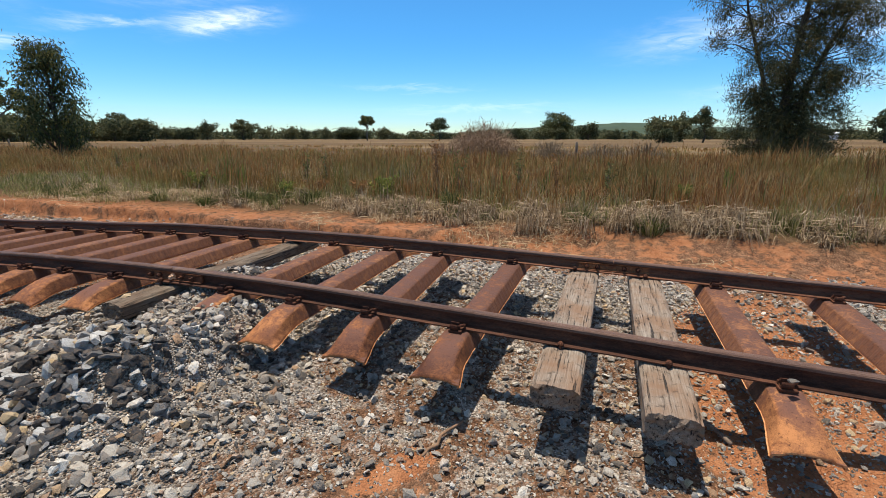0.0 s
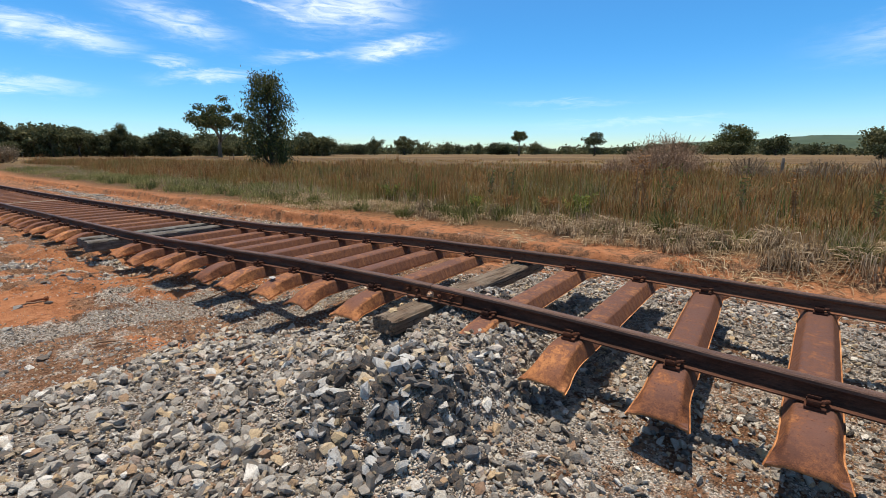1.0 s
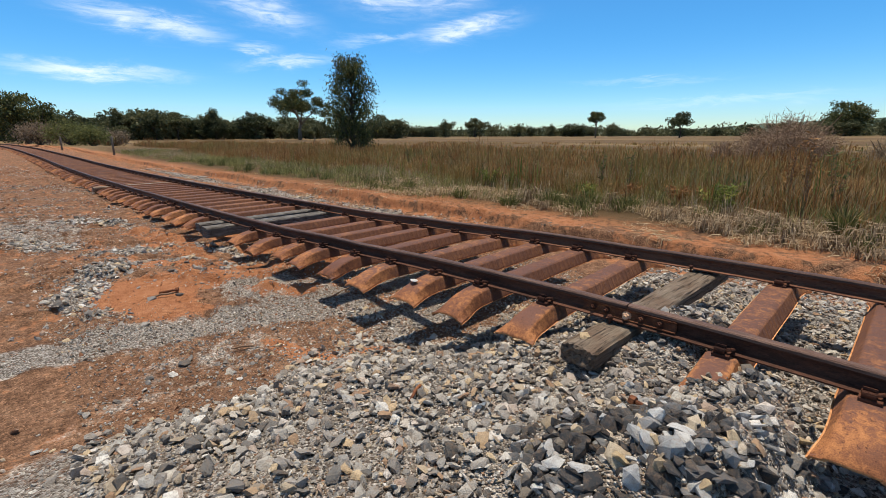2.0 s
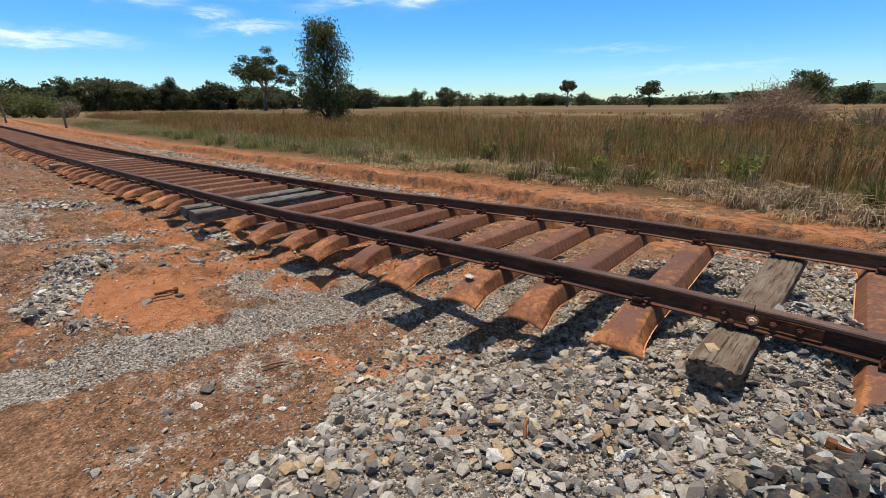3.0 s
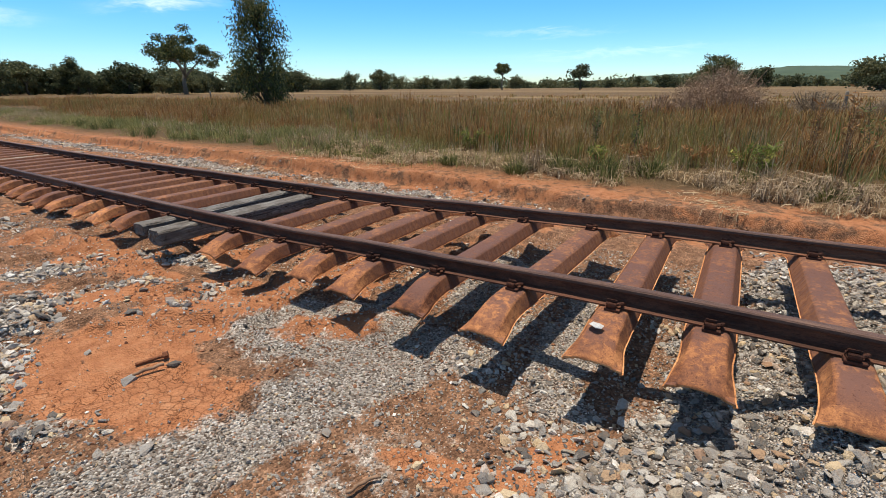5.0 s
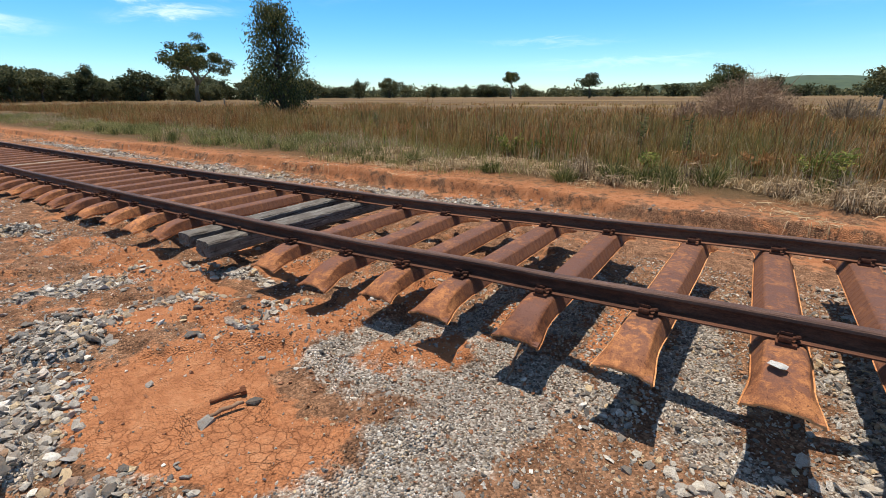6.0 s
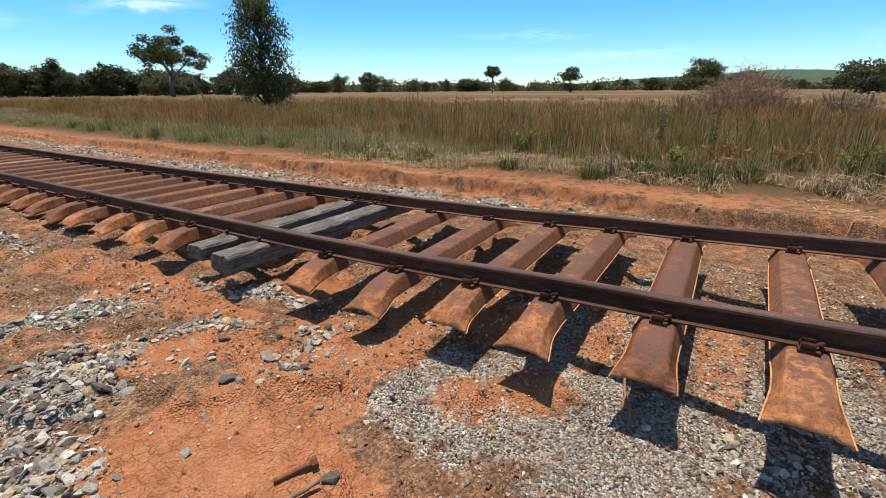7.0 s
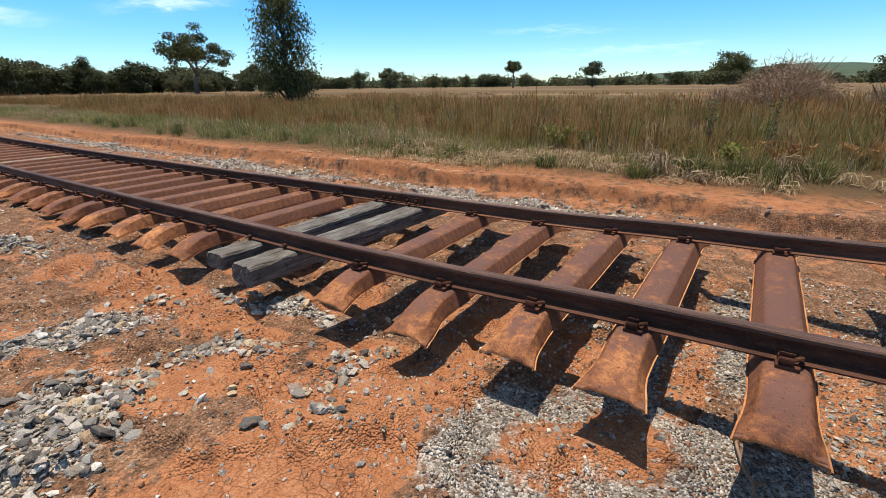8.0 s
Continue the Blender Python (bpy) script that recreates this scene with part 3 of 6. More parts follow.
def build_ground():
    def axis(lo, hi, fine, reach):
        mid = np.arange(lo, hi, fine)
        grow = fine * 1.13 ** np.arange(1, 95)
        out = np.cumsum(grow)
        out = out[out < reach]
        return np.concatenate([lo - out[::-1], mid, hi + out])
    xs, ys = axis(-11.0, 3.4, 0.035, 3200), axis(0.6, 8.8, 0.035, 3200)
    gx, gy = np.meshgrid(xs, ys)
    gz = height(gx, gy)
    v = np.stack([gx.ravel(), gy.ravel(), gz.ravel()], 1)
    nx, ny = len(xs), len(ys)
    i = (np.arange(ny - 1)[:, None] * nx + np.arange(nx - 1)[None]).ravel()
    me = np_mesh("ground", v, np.stack([i, i + 1, i + nx + 1, i + nx], 1), mat=M_GROUND, smooth=True)
    x, y = v[:, 0], v[:, 1]
    d = y - track_y(x) - GAUGE / 2
    grav = 0.80 * ballast_amount(x, y) * (1 - 0.2 * smooth01(d, 1.5, 2.2))
    line = -5.72 + 0.20 * (y - 1.2)
    grav = np.maximum(grav, 0.80 * (1 - smooth01(np.abs(x - line), 0.20, 0.42)) * (1 - smooth01(y, 2.9, 3.3)) * smooth01(y + 0.8 * fbm(x, y, 0.9, 3, 93), -0.9, 0.1))
    grav = np.maximum(grav, 0.88 * blob(x, y, -6.10, 2.55, 0.85, 0.55, 0.45, 0.5))
    grav = np.maximum(grav, 0.66 * blob(x, y, -7.42, 2.38, 0.42, 0.20, 0.95, 0.5))
    grav = np.maximum(grav, 0.6 * blob(x, y, -12, 1.0, 2.0, 0.7, 0.0, 0.5))
    grav = np.maximum(grav, 0.42 * blob(x, y, -4.85, 1.35, 0.45, 0.9, 0.1, 0.5))
    clay = 0.16 * smooth01(-x, 4.2, 6.0) + 0.34 * smooth01(np.abs(d), 1.6, 2.2) * smooth01(d, 0, 1) * (0.25 + 0.75 * np.maximum(smooth01(x, -6, -3), smooth01(d, 2.9, 3.2))) + 0.15
    for c in ((-6.70, 1.43, 0.92, 0.42, 0.2), (1.95, 3.7, 1.0, 1.9, 0.0), (-0.38, 2.26, 0.10, 0.26, -0.5), (-7.7, 1.95, 0.85, 0.30, 0.4), (-4.58, 1.90, 0.42, 0.10, 0.2), (-4.36, 2.20, 0.10, 0.30, -0.3),
              (-7.0, 2.05, 0.30, 0.42, 0.5), (-5.88, 3.45, 0.13, 0.5, 0.0), (-5.18, 3.75, 0.14, 0.8, 0.0), (-6.95, 3.4, 0.35, 0.7, 0.0)):
        clay = np.maximum(clay, 1.0 * blob(x, y, *c, 0.4))
        grav = grav * (1 - 0.75 * blob(x, y, *c, 0.3))
    clay -= 0.85 * blob(x, y, -6.38, 2.12, 0.26, 0.42, 0.5) + 0.75 * blob(x, y, -7.55, 1.85, 0.24, 0.14, 0.6) + 0.5 * blob(x, y, -9.2, 2.6, 0.9, 0.25, 0.0)
    field = smooth01(d + 0.8 * fbm(x, y, 0.9, 3, 5), 3.1, 4.4)
    field = np.maximum(field, smooth01(-y, 14, 22))
    for line in RIDGES:
        for ax, ay in line:
            clay = np.maximum(clay, blob(x, y, ax, ay, 0.32, 0.32, 0.0, 0.5))
            grav = grav * (1 - 0.7 * blob(x, y, ax, ay, 0.2, 0.25, 0.0, 0.5))
    for nm, val in (("clay", clay), ("gravel", grav), ("field", field)):
        me.attributes.new(nm, "FLOAT", "POINT").data.foreach_set("value", val.astype(np.float32))
    return tagged(new("ground", me), "red clay and gravel earth running out into dry grass paddock", "ground", kind="structure")


build_ground()

# far wooded ridge
def hill(name, az0, az1, dist, top, label):
    n = 90
    v, q = [], []
    for i in range(n + 1):
        a = az0 + (az1 - az0) * i / n
        u = i / n
        hgt = top * (math.sin(math.pi * u) ** 0.55) * (0.85 + 0.25 * noise.noise((u * 5, 3.1, dist * 0.01))) + 3.0 * noise.noise((u * 60, 0.5, 2))
        for dd, hh in ((0, -2.0), (160, hgt * 0.6), (320, hgt), (700, -2.0)):
            v.append((math.sin(a) * (dist + dd), math.cos(a) * (dist + dd), hh))
    for i in range(n):
        for j in range(3):
            q.append((i * 4 + j, i * 4 + 4 + j, i * 4 + 5 + j, i * 4 + 1 + j))
    return tagged(new(name, np_mesh(name, v, q, mat=M_HILL, smooth=True)), label, "hill", kind="structure")


hill("backdrop_hill", -0.36, 0.46, 1700, 62, "long low wooded ridge, dark green in the distance")
hill("backdrop_hill", -0.92, -0.62, 1500, 26, "small far wooded rise on the skyline")


# ---- rails ----
def rail_profile():
    """Flat-bottomed rail, seen end on: (across, up), right half from the foot to the crown."""
    half = [(0.060, 0.0), (0.0615, 0.009), (0.038, 0.016), (0.013, 0.027), (0.0085, 0.045), (0.0085, 0.078), (0.013, 0.089), (0.030, 0.095), (0.033, 0.103), (0.032, 0.119), (0.026, 0.127), (0.012, 0.130)]
    half = [(a, b2 * 0.9) for a, b2 in half]
    return half + [(-a, b2) for a, b2 in half[::-1]]


def rail_frame(x, far):
    y = float(track_y(x)) + (GAUGE if far else 0.0)
    z = float(track_z(x)) + (float(far_rise(x)) if far else 0.0)
    return y, z


def build_rail(x0, x1, far):
    prof = rail_profile()
    n = max(8, int((x1 - x0) / (0.3 if x0 > -30 else 1.0)))
    v, q = [], []
    m = len(prof)
    for i in range(n + 1):
        x = x0 + (x1 - x0) * i / n
        y, z = rail_frame(x, far)
        z += 0.004 * noise.noise((x * 0.7, far * 5.0, 0))
        y += 0.004 * noise.noise((x * 0.5, far * 5.0, 9))
        v += [(x, y + a, z + b2) for a, b2 in prof]
    for i in range(n):
        for j in range(m):
            q.append((i * m + j, i * m + (j + 1) % m, (i + 1) * m + (j + 1) % m, (i + 1) * m + j))
    me = np_mesh("rail", v, q, mat=M_RAIL)
    bm = bmesh.new()
    bm.from_mesh(me)
    bm.verts.ensure_lookup_table()
    bm.faces.new([bm.verts[j] for j in range(m)][::-1]), bm.faces.new([bm.verts[n * m + j] for j in range(m)])
    bmesh.ops.recalc_face_normals(bm, faces=bm.faces)
    bm.faces.ensure_lookup_table()
    crown = [f for f in bm.faces if f.index < n * m and 8 <= f.index % m <= 14]
    top = bm.copy()
    top.faces.ensure_lookup_table()
    keep = {f.index for f in crown}
    bmesh.ops.delete(bm, geom=crown, context="FACES")
    bmesh.ops.delete(top, geom=[f for f in top.faces if f.index not in keep], context="FACES")
    bm.to_mesh(me)
    bm.free()
    head = bpy.data.meshes.new("rail_head")
    top.to_mesh(head)
    top.free()
    head.materials.append(M_HEAD)
    ob = new("rail", me)
    part("rail_head", head, ob, "worn brown running surface")
    return tagged(ob, "rusty flat-bottomed steel rail with a worn brown head", "rail", "rails of the line")


NEAR_JOINTS, FAR_JOINTS = [-2.69, -11.6], [0.62, -8.75]
for far, joints in ((False, NEAR_JOINTS), (True, FAR_JOINTS)):
    ends = [-150.0, -40.0, *sorted(joints), 30.0]
    for a, b2 in zip(ends, ends[1:]):
        build_rail(a + 0.003, b2 - 0.003, far)


def bolt_mesh():
    bm = bmesh.new()
    tube(bm, [(0, 0, 0), (0, -0.008, 0)], [0.021, 0.021], 12)
    tube(bm, [(0, -0.008, 0), (0, -0.026, 0)], [0.017, 0.016], 6)
    tube(bm, [(0, -0.026, 0), (0, -0.040, 0)], [0.010, 0.009], 8)
    return bm_mesh("bolt", bm, M_CLIP)


BOLT = bolt_mesh()


def fishplate(x, far, side):
    """A bolted joint bar on one side of the rail; side -1 faces the near side."""
    y, z = rail_frame(x, far)
    bm = bmesh.new()
    prof = [(0.0095, 0.030), (0.040, 0.018), (0.042, 0.026), (0.022, 0.036), (0.020, 0.076), (0.032, 0.090), (0.030, 0.0945), (0.0095, 0.086)]
    prof = [(a, b2 * 0.9) for a, b2 in prof]
    rings = []
    for dx in (-0.29, 0.29):
        rings.append([bm.verts.new((dx, side * (a + 0.001), b2)) for a, b2 in prof])
    for j in range(len(prof)):
        bm.faces.new((rings[0][j], rings[0][(j + 1) % len(prof)], rings[1][(j + 1) % len(prof)], rings[1][j]))
    bm.faces.new(rings[0]), bm.faces.new(rings[1][::-1])
    ob = new("fishplate", bm_mesh("fishplate", bm, M_FISH))
    ob.matrix_basis = pose(x, y, z)
    for dx in (-0.22, -0.13, 0.09, 0.2):
        part("bolt", BOLT, ob, "", pose(dx, side * 0.021, 0.050, 0, random.uniform(0, 60), 0) if side < 0 else pose(dx, side * 0.021, 0.050, 0, random.uniform(0, 60), 180))
    return tagged(ob, "rust-red bolted fishplate joining two rail ends", "fishplate", "fishplates at the rail joints")


for j in NEAR_JOINTS:
    near_bar = fishplate(j, False, -1)
    fishplate(j, False, 1)
    if j > -5:
        crusty = BOLT.copy()
        crusty.materials[0] = M_CRUST
        part("bolt", crusty, near_bar, "bolt crusted with pale orange rust", pose(0.0, -0.020, 0.046, 0, 20, 0) @ Matrix.Diagonal((1.35, 1.1, 1.35, 1)))
for j in FAR_JOINTS:
    fishplate(j, True, -1), fishplate(j, True, 1)


# ---- sleepers ----
def sleeper_mesh(seed):
    """Pressed steel trough sleeper lying along y, top at z = 0, with spade ends bent down."""
    rnd = random.Random(seed)
    L = 1.2
    ys = [-L, -1.185, -1.15, -1.11, -1.06, -1.00, -0.93, -0.85, -0.75, -0.6, -0.35, 0.0, 0.35, 0.6, 0.75, 0.85, 0.93, 1.00, 1.06, 1.11, 1.15, 1.185, L]
    th = 0.009
    v, sec = [], 0
    for y in ys:
        e = max(0.0, (abs(y) - 0.76) / (L - 0.76))
        drop = 0.118 * e ** 2.5
        flat = max(0.0, (e - 0.25) / 0.75)
        ht = 0.100 * (1 - 0.66 * flat ** 2.4)
        wt = 0.066 + 0.022 * e ** 2
        wb = 0.120 - 0.008 * math.sin(math.pi * min(1.0, e * 1.25)) + 0.030 * e ** 4
        jx = 0.006 * noise.noise((seed * 3.7, y * 3, 1)) + 0.016 * e * noise.noise((seed * 2.3, y * 6, 4))
        jz = 0.022 * e * noise.noise((seed * 5.1, y * 5, 7))
        lip = 0.007
        rim = 0.010 * e ** 6 * rnd.random()
        out = [(-wb - lip, -ht + 0.002), (-wb, -ht), (-wb * 0.97, -ht + 0.014), (-wt - 0.014, -0.012), (-wt, -0.002), (-wt * 0.5, 0.001), (0, 0.0015), (wt * 0.5, 0.001), (wt, -0.002), (wt + 0.014, -0.012), (wb * 0.97, -ht + 0.014), (wb, -ht), (wb + lip, -ht + 0.002)]
        row = []
        for a, b2 in out:
            k2 = abs(a) / (wb + lip)
            row.append((a + jx * (1 if a > 0 else -0.6), y, b2 - drop + jz * k2 - rim * (1 - k2)))
        inn = [(a * 0.93, y2, z2 - th) for a, y2, z2 in row]
        sec = len(row) + len(inn)
        v += row + inn[::-1]
    q, n = [], len(ys)
    for i in range(n - 1):
        for j in range(sec):
            q.append((i * sec + j, i * sec + (j + 1) % sec, (i + 1) * sec + (j + 1) % sec, (i + 1) * sec + j))
    half = sec // 2
    for i in (0, n - 1):
        for j in range(half - 1):
            a, b2, c, d = i * sec + j, i * sec + j + 1, i * sec + sec - 2 - j, i * sec + sec - 1 - j
            q.append((a, d, c, b2) if i else (a, b2, c, d))
    me = np_mesh("sleeper_body", v, q, mat=M_SLEEPER)
    me.materials.append(M_EDGE)
    bm = bmesh.new()
    bm.from_mesh(me)
    bm.faces.ensure_lookup_table()
    last = (n - 1) * sec
    for f in bm.faces:
        j = f.index % sec
        # lips and end rims take the rust colour brightened as lit edges
        if f.index >= last or j in (0, half - 2, half - 1, sec - 1):
            f.material_index = 1
        f.smooth = f.material_index == 0 and 3 <= j <= 8
    bmesh.ops.recalc_face_normals(bm, faces=bm.faces)
    bm.to_mesh(me)
    bm.free()
    return me


def clip_mesh():
    """Rolled spring clip in its shoulder, the loop lying along the rail; it bears on the foot at +y."""
    bm = bmesh.new()
    box(bm, (0, -0.012, 0.008), (0.085, 0.060, 0.016), 0.004)
    n = 14
    outer, inner = 0.026, 0.014
    for x0, x1 in ((-0.034, 0.018),):
        ra, rb = [], []
        for r in (outer, inner):
            for x in (x0, x1):
                ra.append([bm.verts.new((x, -0.014 + r * math.cos(2.4 + 5.4 * i / n), 0.036 + r * math.sin(2.4 + 5.4 * i / n))) for i in range(n + 1)])
        for i in range(n):
            bm.faces.new((ra[0][i], ra[0][i + 1], ra[1][i + 1], ra[1][i]))
            bm.faces.new((ra[2][i], ra[3][i], ra[3][i + 1], ra[2][i + 1]))
            bm.faces.new((ra[0][i], ra[2][i], ra[2][i + 1], ra[0][i + 1]))
            bm.faces.new((ra[1][i], ra[1][i + 1], ra[3][i + 1], ra[3][i]))
        for i in (0, n):
            bm.faces.new((ra[0][i], ra[1][i], ra[3][i], ra[2][i]) if i else (ra[0][i], ra[2][i], ra[3][i], ra[1][i]))
    tube(bm, [(0.012, -0.010, 0.034), (0.036, -0.006, 0.042), (0.046, 0.018, 0.036), (0.040, 0.036, 0.028)], [0.010, 0.010, 0.010, 0.008], 8)
    box(bm, (-0.012, 0.014, 0.026), (0.05, 0.020, 0.024), 0.004)
    return bm_mesh("clip", bm, M_CLIP)


SLEEPER_BODIES = [sleeper_mesh(s) for s in range(6)]
CLIP = clip_mesh()


def steel_sleeper(x, yaw=0.0, shift=0.0, which=0):
    yn, zn = rail_frame(x, False)
    yf, zf = rail_frame(x, True)
    roll = math.degrees(math.atan2(zf - zn, yf - yn))
    ob = tagged(new("steel_sleeper"), "pressed steel trough sleeper, rusty brown, with spade ends bent down", "sleeper", "sleepers under the line")
    lean = math.degrees(math.atan2(float(track_y(x + 0.5) - track_y(x - 0.5)), 1.0))
    ob.matrix_basis = pose(x, (yn + yf) / 2 + shift, (zn + zf) / 2 - 0.0035, roll, 0, yaw + lean)
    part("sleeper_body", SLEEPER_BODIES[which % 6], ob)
    for y0 in (-GAUGE / 2, GAUGE / 2):
        for s in (-1, 1):
            part("clip", CLIP, ob, "dark rolled spring clip", pose(0, y0 - shift + s * 0.072, 0.001, 0, 0, 0 if s < 0 else 180))
    return ob


STEEL = [3.45, 2.83, 2.22, 1.41, -0.30, -0.985, -1.54, -2.15, -3.27, -3.82, -4.31, -4.89, -5.53, -6.115, -6.63, -7.22, -7.87]
x = -9.62
while x > -75:
    STEEL.append(x)
    x -= random.uniform(0.53, 0.62)
YAWS = {1.41: 2.2, 2.22: 2.0, -0.30: -2.0, -0.985: 1.5, -1.54: -1.5, -2.15: -1.0}
for i, x in enumerate(STEEL):
    steel_sleeper(x, YAWS.get(x, random.uniform(-1.6, 1.6)), random.uniform(-0.05, 0.05), i)


def timber_sleeper(x, yaw, width, depth, y0, y1, top_gap, seed, label, tilt=0.0, rough=1.0, mat=None):
    """Split and weathered timber; the grain runs along y."""
    yn, zn = rail_frame(x, False)
    yf, zf = rail_frame(x, True)
    nx, ny, nz = 12, 70, 7
    v, q, idx = [], [], {}

    def vert(i, j, l):
        if (i, j, l) in idx:
            return idx[i, j, l]
        u, t, s = i / nx, j / ny, l / nz
        px, py, pz = (u - 0.5) * width, y0 + (y1 - y0) * t - (y0 + y1) / 2, (s - 1) * depth
        end = min(t, 1 - t) * ny
        cx, cz = abs(u - 0.5) * 2, abs(s - 0.5) * 2
        wear = 0.010 * (cx ** 8 * cz ** 8) * (1 + noise.noise((py * 9, seed, 1)))
        px -= math.copysign(wear, u - 0.5)
        pz -= math.copysign(wear, s - 0.5)
        g = noise.noise((px * 22, py * 1.3, pz * 22 + seed * 7))
        f = noise.noise((px * 60, py * 5, pz * 60 + seed * 3))
        g, f = g * rough, f * rough
        split = rough * max(0.0, 0.12 - abs(noise.noise((px * 9 + seed, py * 0.8, 0.3)))) * 8
        py += (0.020 * noise.noise((px * 25, pz * 25, seed)) + 0.012 * f) * (1 if end < 1.5 else 0)
        if l == nz:
            pz += 0.004 * g + 0.003 * f - 0.010 * split * split
        if i in (0, nx):
            px += (0.004 * g + 0.003 * f) * (1 if i else -1)
        idx[i, j, l] = len(v)
        v.append((px, py, pz))
        return idx[i, j, l]
    for i in range(nx):
        for j in range(ny):
            for l in (0, nz):
                f = [vert(i, j, l), vert(i + 1, j, l), vert(i + 1, j + 1, l), vert(i, j + 1, l)]
                q.append(f if l else f[::-1])
    for j in range(ny):
        for l in range(nz):
            for i in (0, nx):
                f = [vert(i, j, l), vert(i, j + 1, l), vert(i, j + 1, l + 1), vert(i, j, l + 1)]
                q.append(f if i else f[::-1])
    for i in range(nx):
        for l in range(nz):
            for j in (0, ny):
                f = [vert(i, j, l), vert(i + 1, j, l), vert(i + 1, j, l + 1), vert(i, j, l + 1)]
                q.append(f[::-1] if j else f)
    me = np_mesh("timber_sleeper", v, q, mat=mat or M_TIMBER)
    ob = new("timber_sleeper", me)
    roll = math.degrees(math.atan2(zf - zn, yf - yn)) + tilt
    ob.matrix_basis = pose(x, (y0 + y1) / 2, (zn + zf) / 2 - 0.004 - top_gap, roll, 0, yaw)
    return tagged(ob, label, "sleeper", "sleepers under the line")


timber_sleeper(0.35, -2.0, 0.25, 0.125, 2.66, 5.0, 0.004, 1, "grey weathered timber sleeper, cracked along the grain")
timber_sleeper(0.87, -0.8, 0.25, 0.14, 2.60, 5.0, 0.004, 2, "deeply split grey timber sleeper with a crumbling dark end")
timber_sleeper(-2.72, -2.0, 0.22, 0.12, 2.66, 4.95, 0.02, 3, "rotten timber sleeper half buried in ballast under the rail joint", 0.0, 1.4, M_ROTTEN)
timber_sleeper(-8.58, -1.0, 0.235, 0.15, 2.58, 5.05, 0.003, 4, "square-cut charcoal grey timber sleeper beside a rail joint", 0.0, 0.35, M_CHAR)
timber_sleeper(-9.02, 1.0, 0.22, 0.12, 2.62, 5.05, 0.003, 5, "rough dark grey timber sleeper beside a rail joint", 0.0, 0.5, M_CHAR)
timber_sleeper(-17.1, 1.0, 0.22, 0.12, 2.55, 5.05, -0.004, 6, "pale bleached timber sleeper among the steel ones")


def spike_mesh():
    bm = bmesh.new()
    tube(bm, [(0, 0, -0.05), (0, 0, 0.012)], [0.009, 0.010], 6)
    tube(bm, [(0, 0, 0.010), (0, 0.004, 0.022), (0, 0.004, 0.030)], [0.019, 0.018, 0.010], 8)
    return bm_mesh("rail_spike", bm, M_CLIP)


SPIKE = spike_mesh()
for x in (0.34, 0.92, -2.74, -8.58, -9.02):
    for far in (False, True):
        y, z = rail_frame(x, far)
        for s in (-1, 1):
            sp = new("rail_spike", SPIKE)
            sp.matrix_basis = pose(x + s * 0.04, y + s * 0.063, z + 0.006, 0, 0, 0 if s < 0 else 180)
            tagged(sp, "rusty dog spike holding the rail foot to timber", "spike", "dog spikes in the timber sleepers")


# ---- stones ----
def stone_base(seed, flat, pts=11):
    rnd = random.Random(seed)
    bm = bmesh.new()
    for i in range(pts):
        # corners spread over the surface, squared off a little as split rock is
        up = 1 - 2 * (i + 0.5) / pts
        a, rr = i * 2.39996 + rnd.uniform(-0.5, 0.5), math.sqrt(1 - up * up)
        d = Vector((rr * math.cos(a), rr * math.sin(a), up + rnd.uniform(-0.15, 0.15)))
        d *= rnd.uniform(0.85, 1.15) / max(abs(d.x), abs(d.y), abs(d.z)) ** 0.55
        bm.verts.new((d.x * 0.46, d.y * 0.33, d.z * 0.27 * flat))
    r = bmesh.ops.convex_hull(bm, input=bm.verts)
    bmesh.ops.delete(bm, geom=[g for g in r["geom_interior"] if isinstance(g, bmesh.types.BMVert)], context="VERTS")
    bmesh.ops.recalc_face_normals(bm, faces=bm.faces)
    bm.verts.index_update()
    v = np.array([x.co[:] for x in bm.verts])
    f = np.array([[x.index for x in p.verts] for p in bm.faces])
    bm.free()
    return v, f


SHAPES = [stone_base(s, (0.40, 0.58, 0.85)[s % 3]) for s in range(18)]
GRIT = [stone_base(100 + s, 1.0, 6) for s in range(6)]


def scatter(name, shapes, pos, size, mat, label, rng, tip=0.5):
    """Stones at places, each turned and tipped its own way, in one object."""
    n = len(pos)
    which = rng.integers(0, len(shapes), n)
    yaw, tx, ty = rng.uniform(0, 6.283, n), rng.normal(0, tip, n), rng.normal(0, tip, n)
    vs, fs, base = [], [], 0
    for w_, (sv, sf) in enumerate(shapes):
        k = np.where(which == w_)[0]
        if not len(k):
            continue
        s = size[k][:, None] * rng.uniform(0.8, 1.25, (len(k), 3))
        p = sv[None] * s[:, None, :]
        cx, sx, cy, sy, cz, sz = np.cos(tx[k]), np.sin(tx[k]), np.cos(ty[k]), np.sin(ty[k]), np.cos(yaw[k]), np.sin(yaw[k])
        x, y, z = p[..., 0], p[..., 1], p[..., 2]
        y, z = y * cx[:, None] - z * sx[:, None], y * sx[:, None] + z * cx[:, None]
        x, z = x * cy[:, None] + z * sy[:, None], -x * sy[:, None] + z * cy[:, None]
        x, y = x * cz[:, None] - y * sz[:, None], x * sz[:, None] + y * cz[:, None]
        out = np.stack([x, y, z], -1) + pos[k][:, None, :]
        vs.append(out.reshape(-1, 3))
        off = base + np.arange(len(k)) * len(sv)
        fs.append((sf[None] + off[:, None, None]).reshape(-1, 3))
        base += len(k) * len(sv)
    me = np_mesh(name, np.concatenate(vs), None, np.concatenate(fs), mat)
    return tagged(new(name, me), label, "stones", kind="stuff")


rng = np.random.default_rng(7)


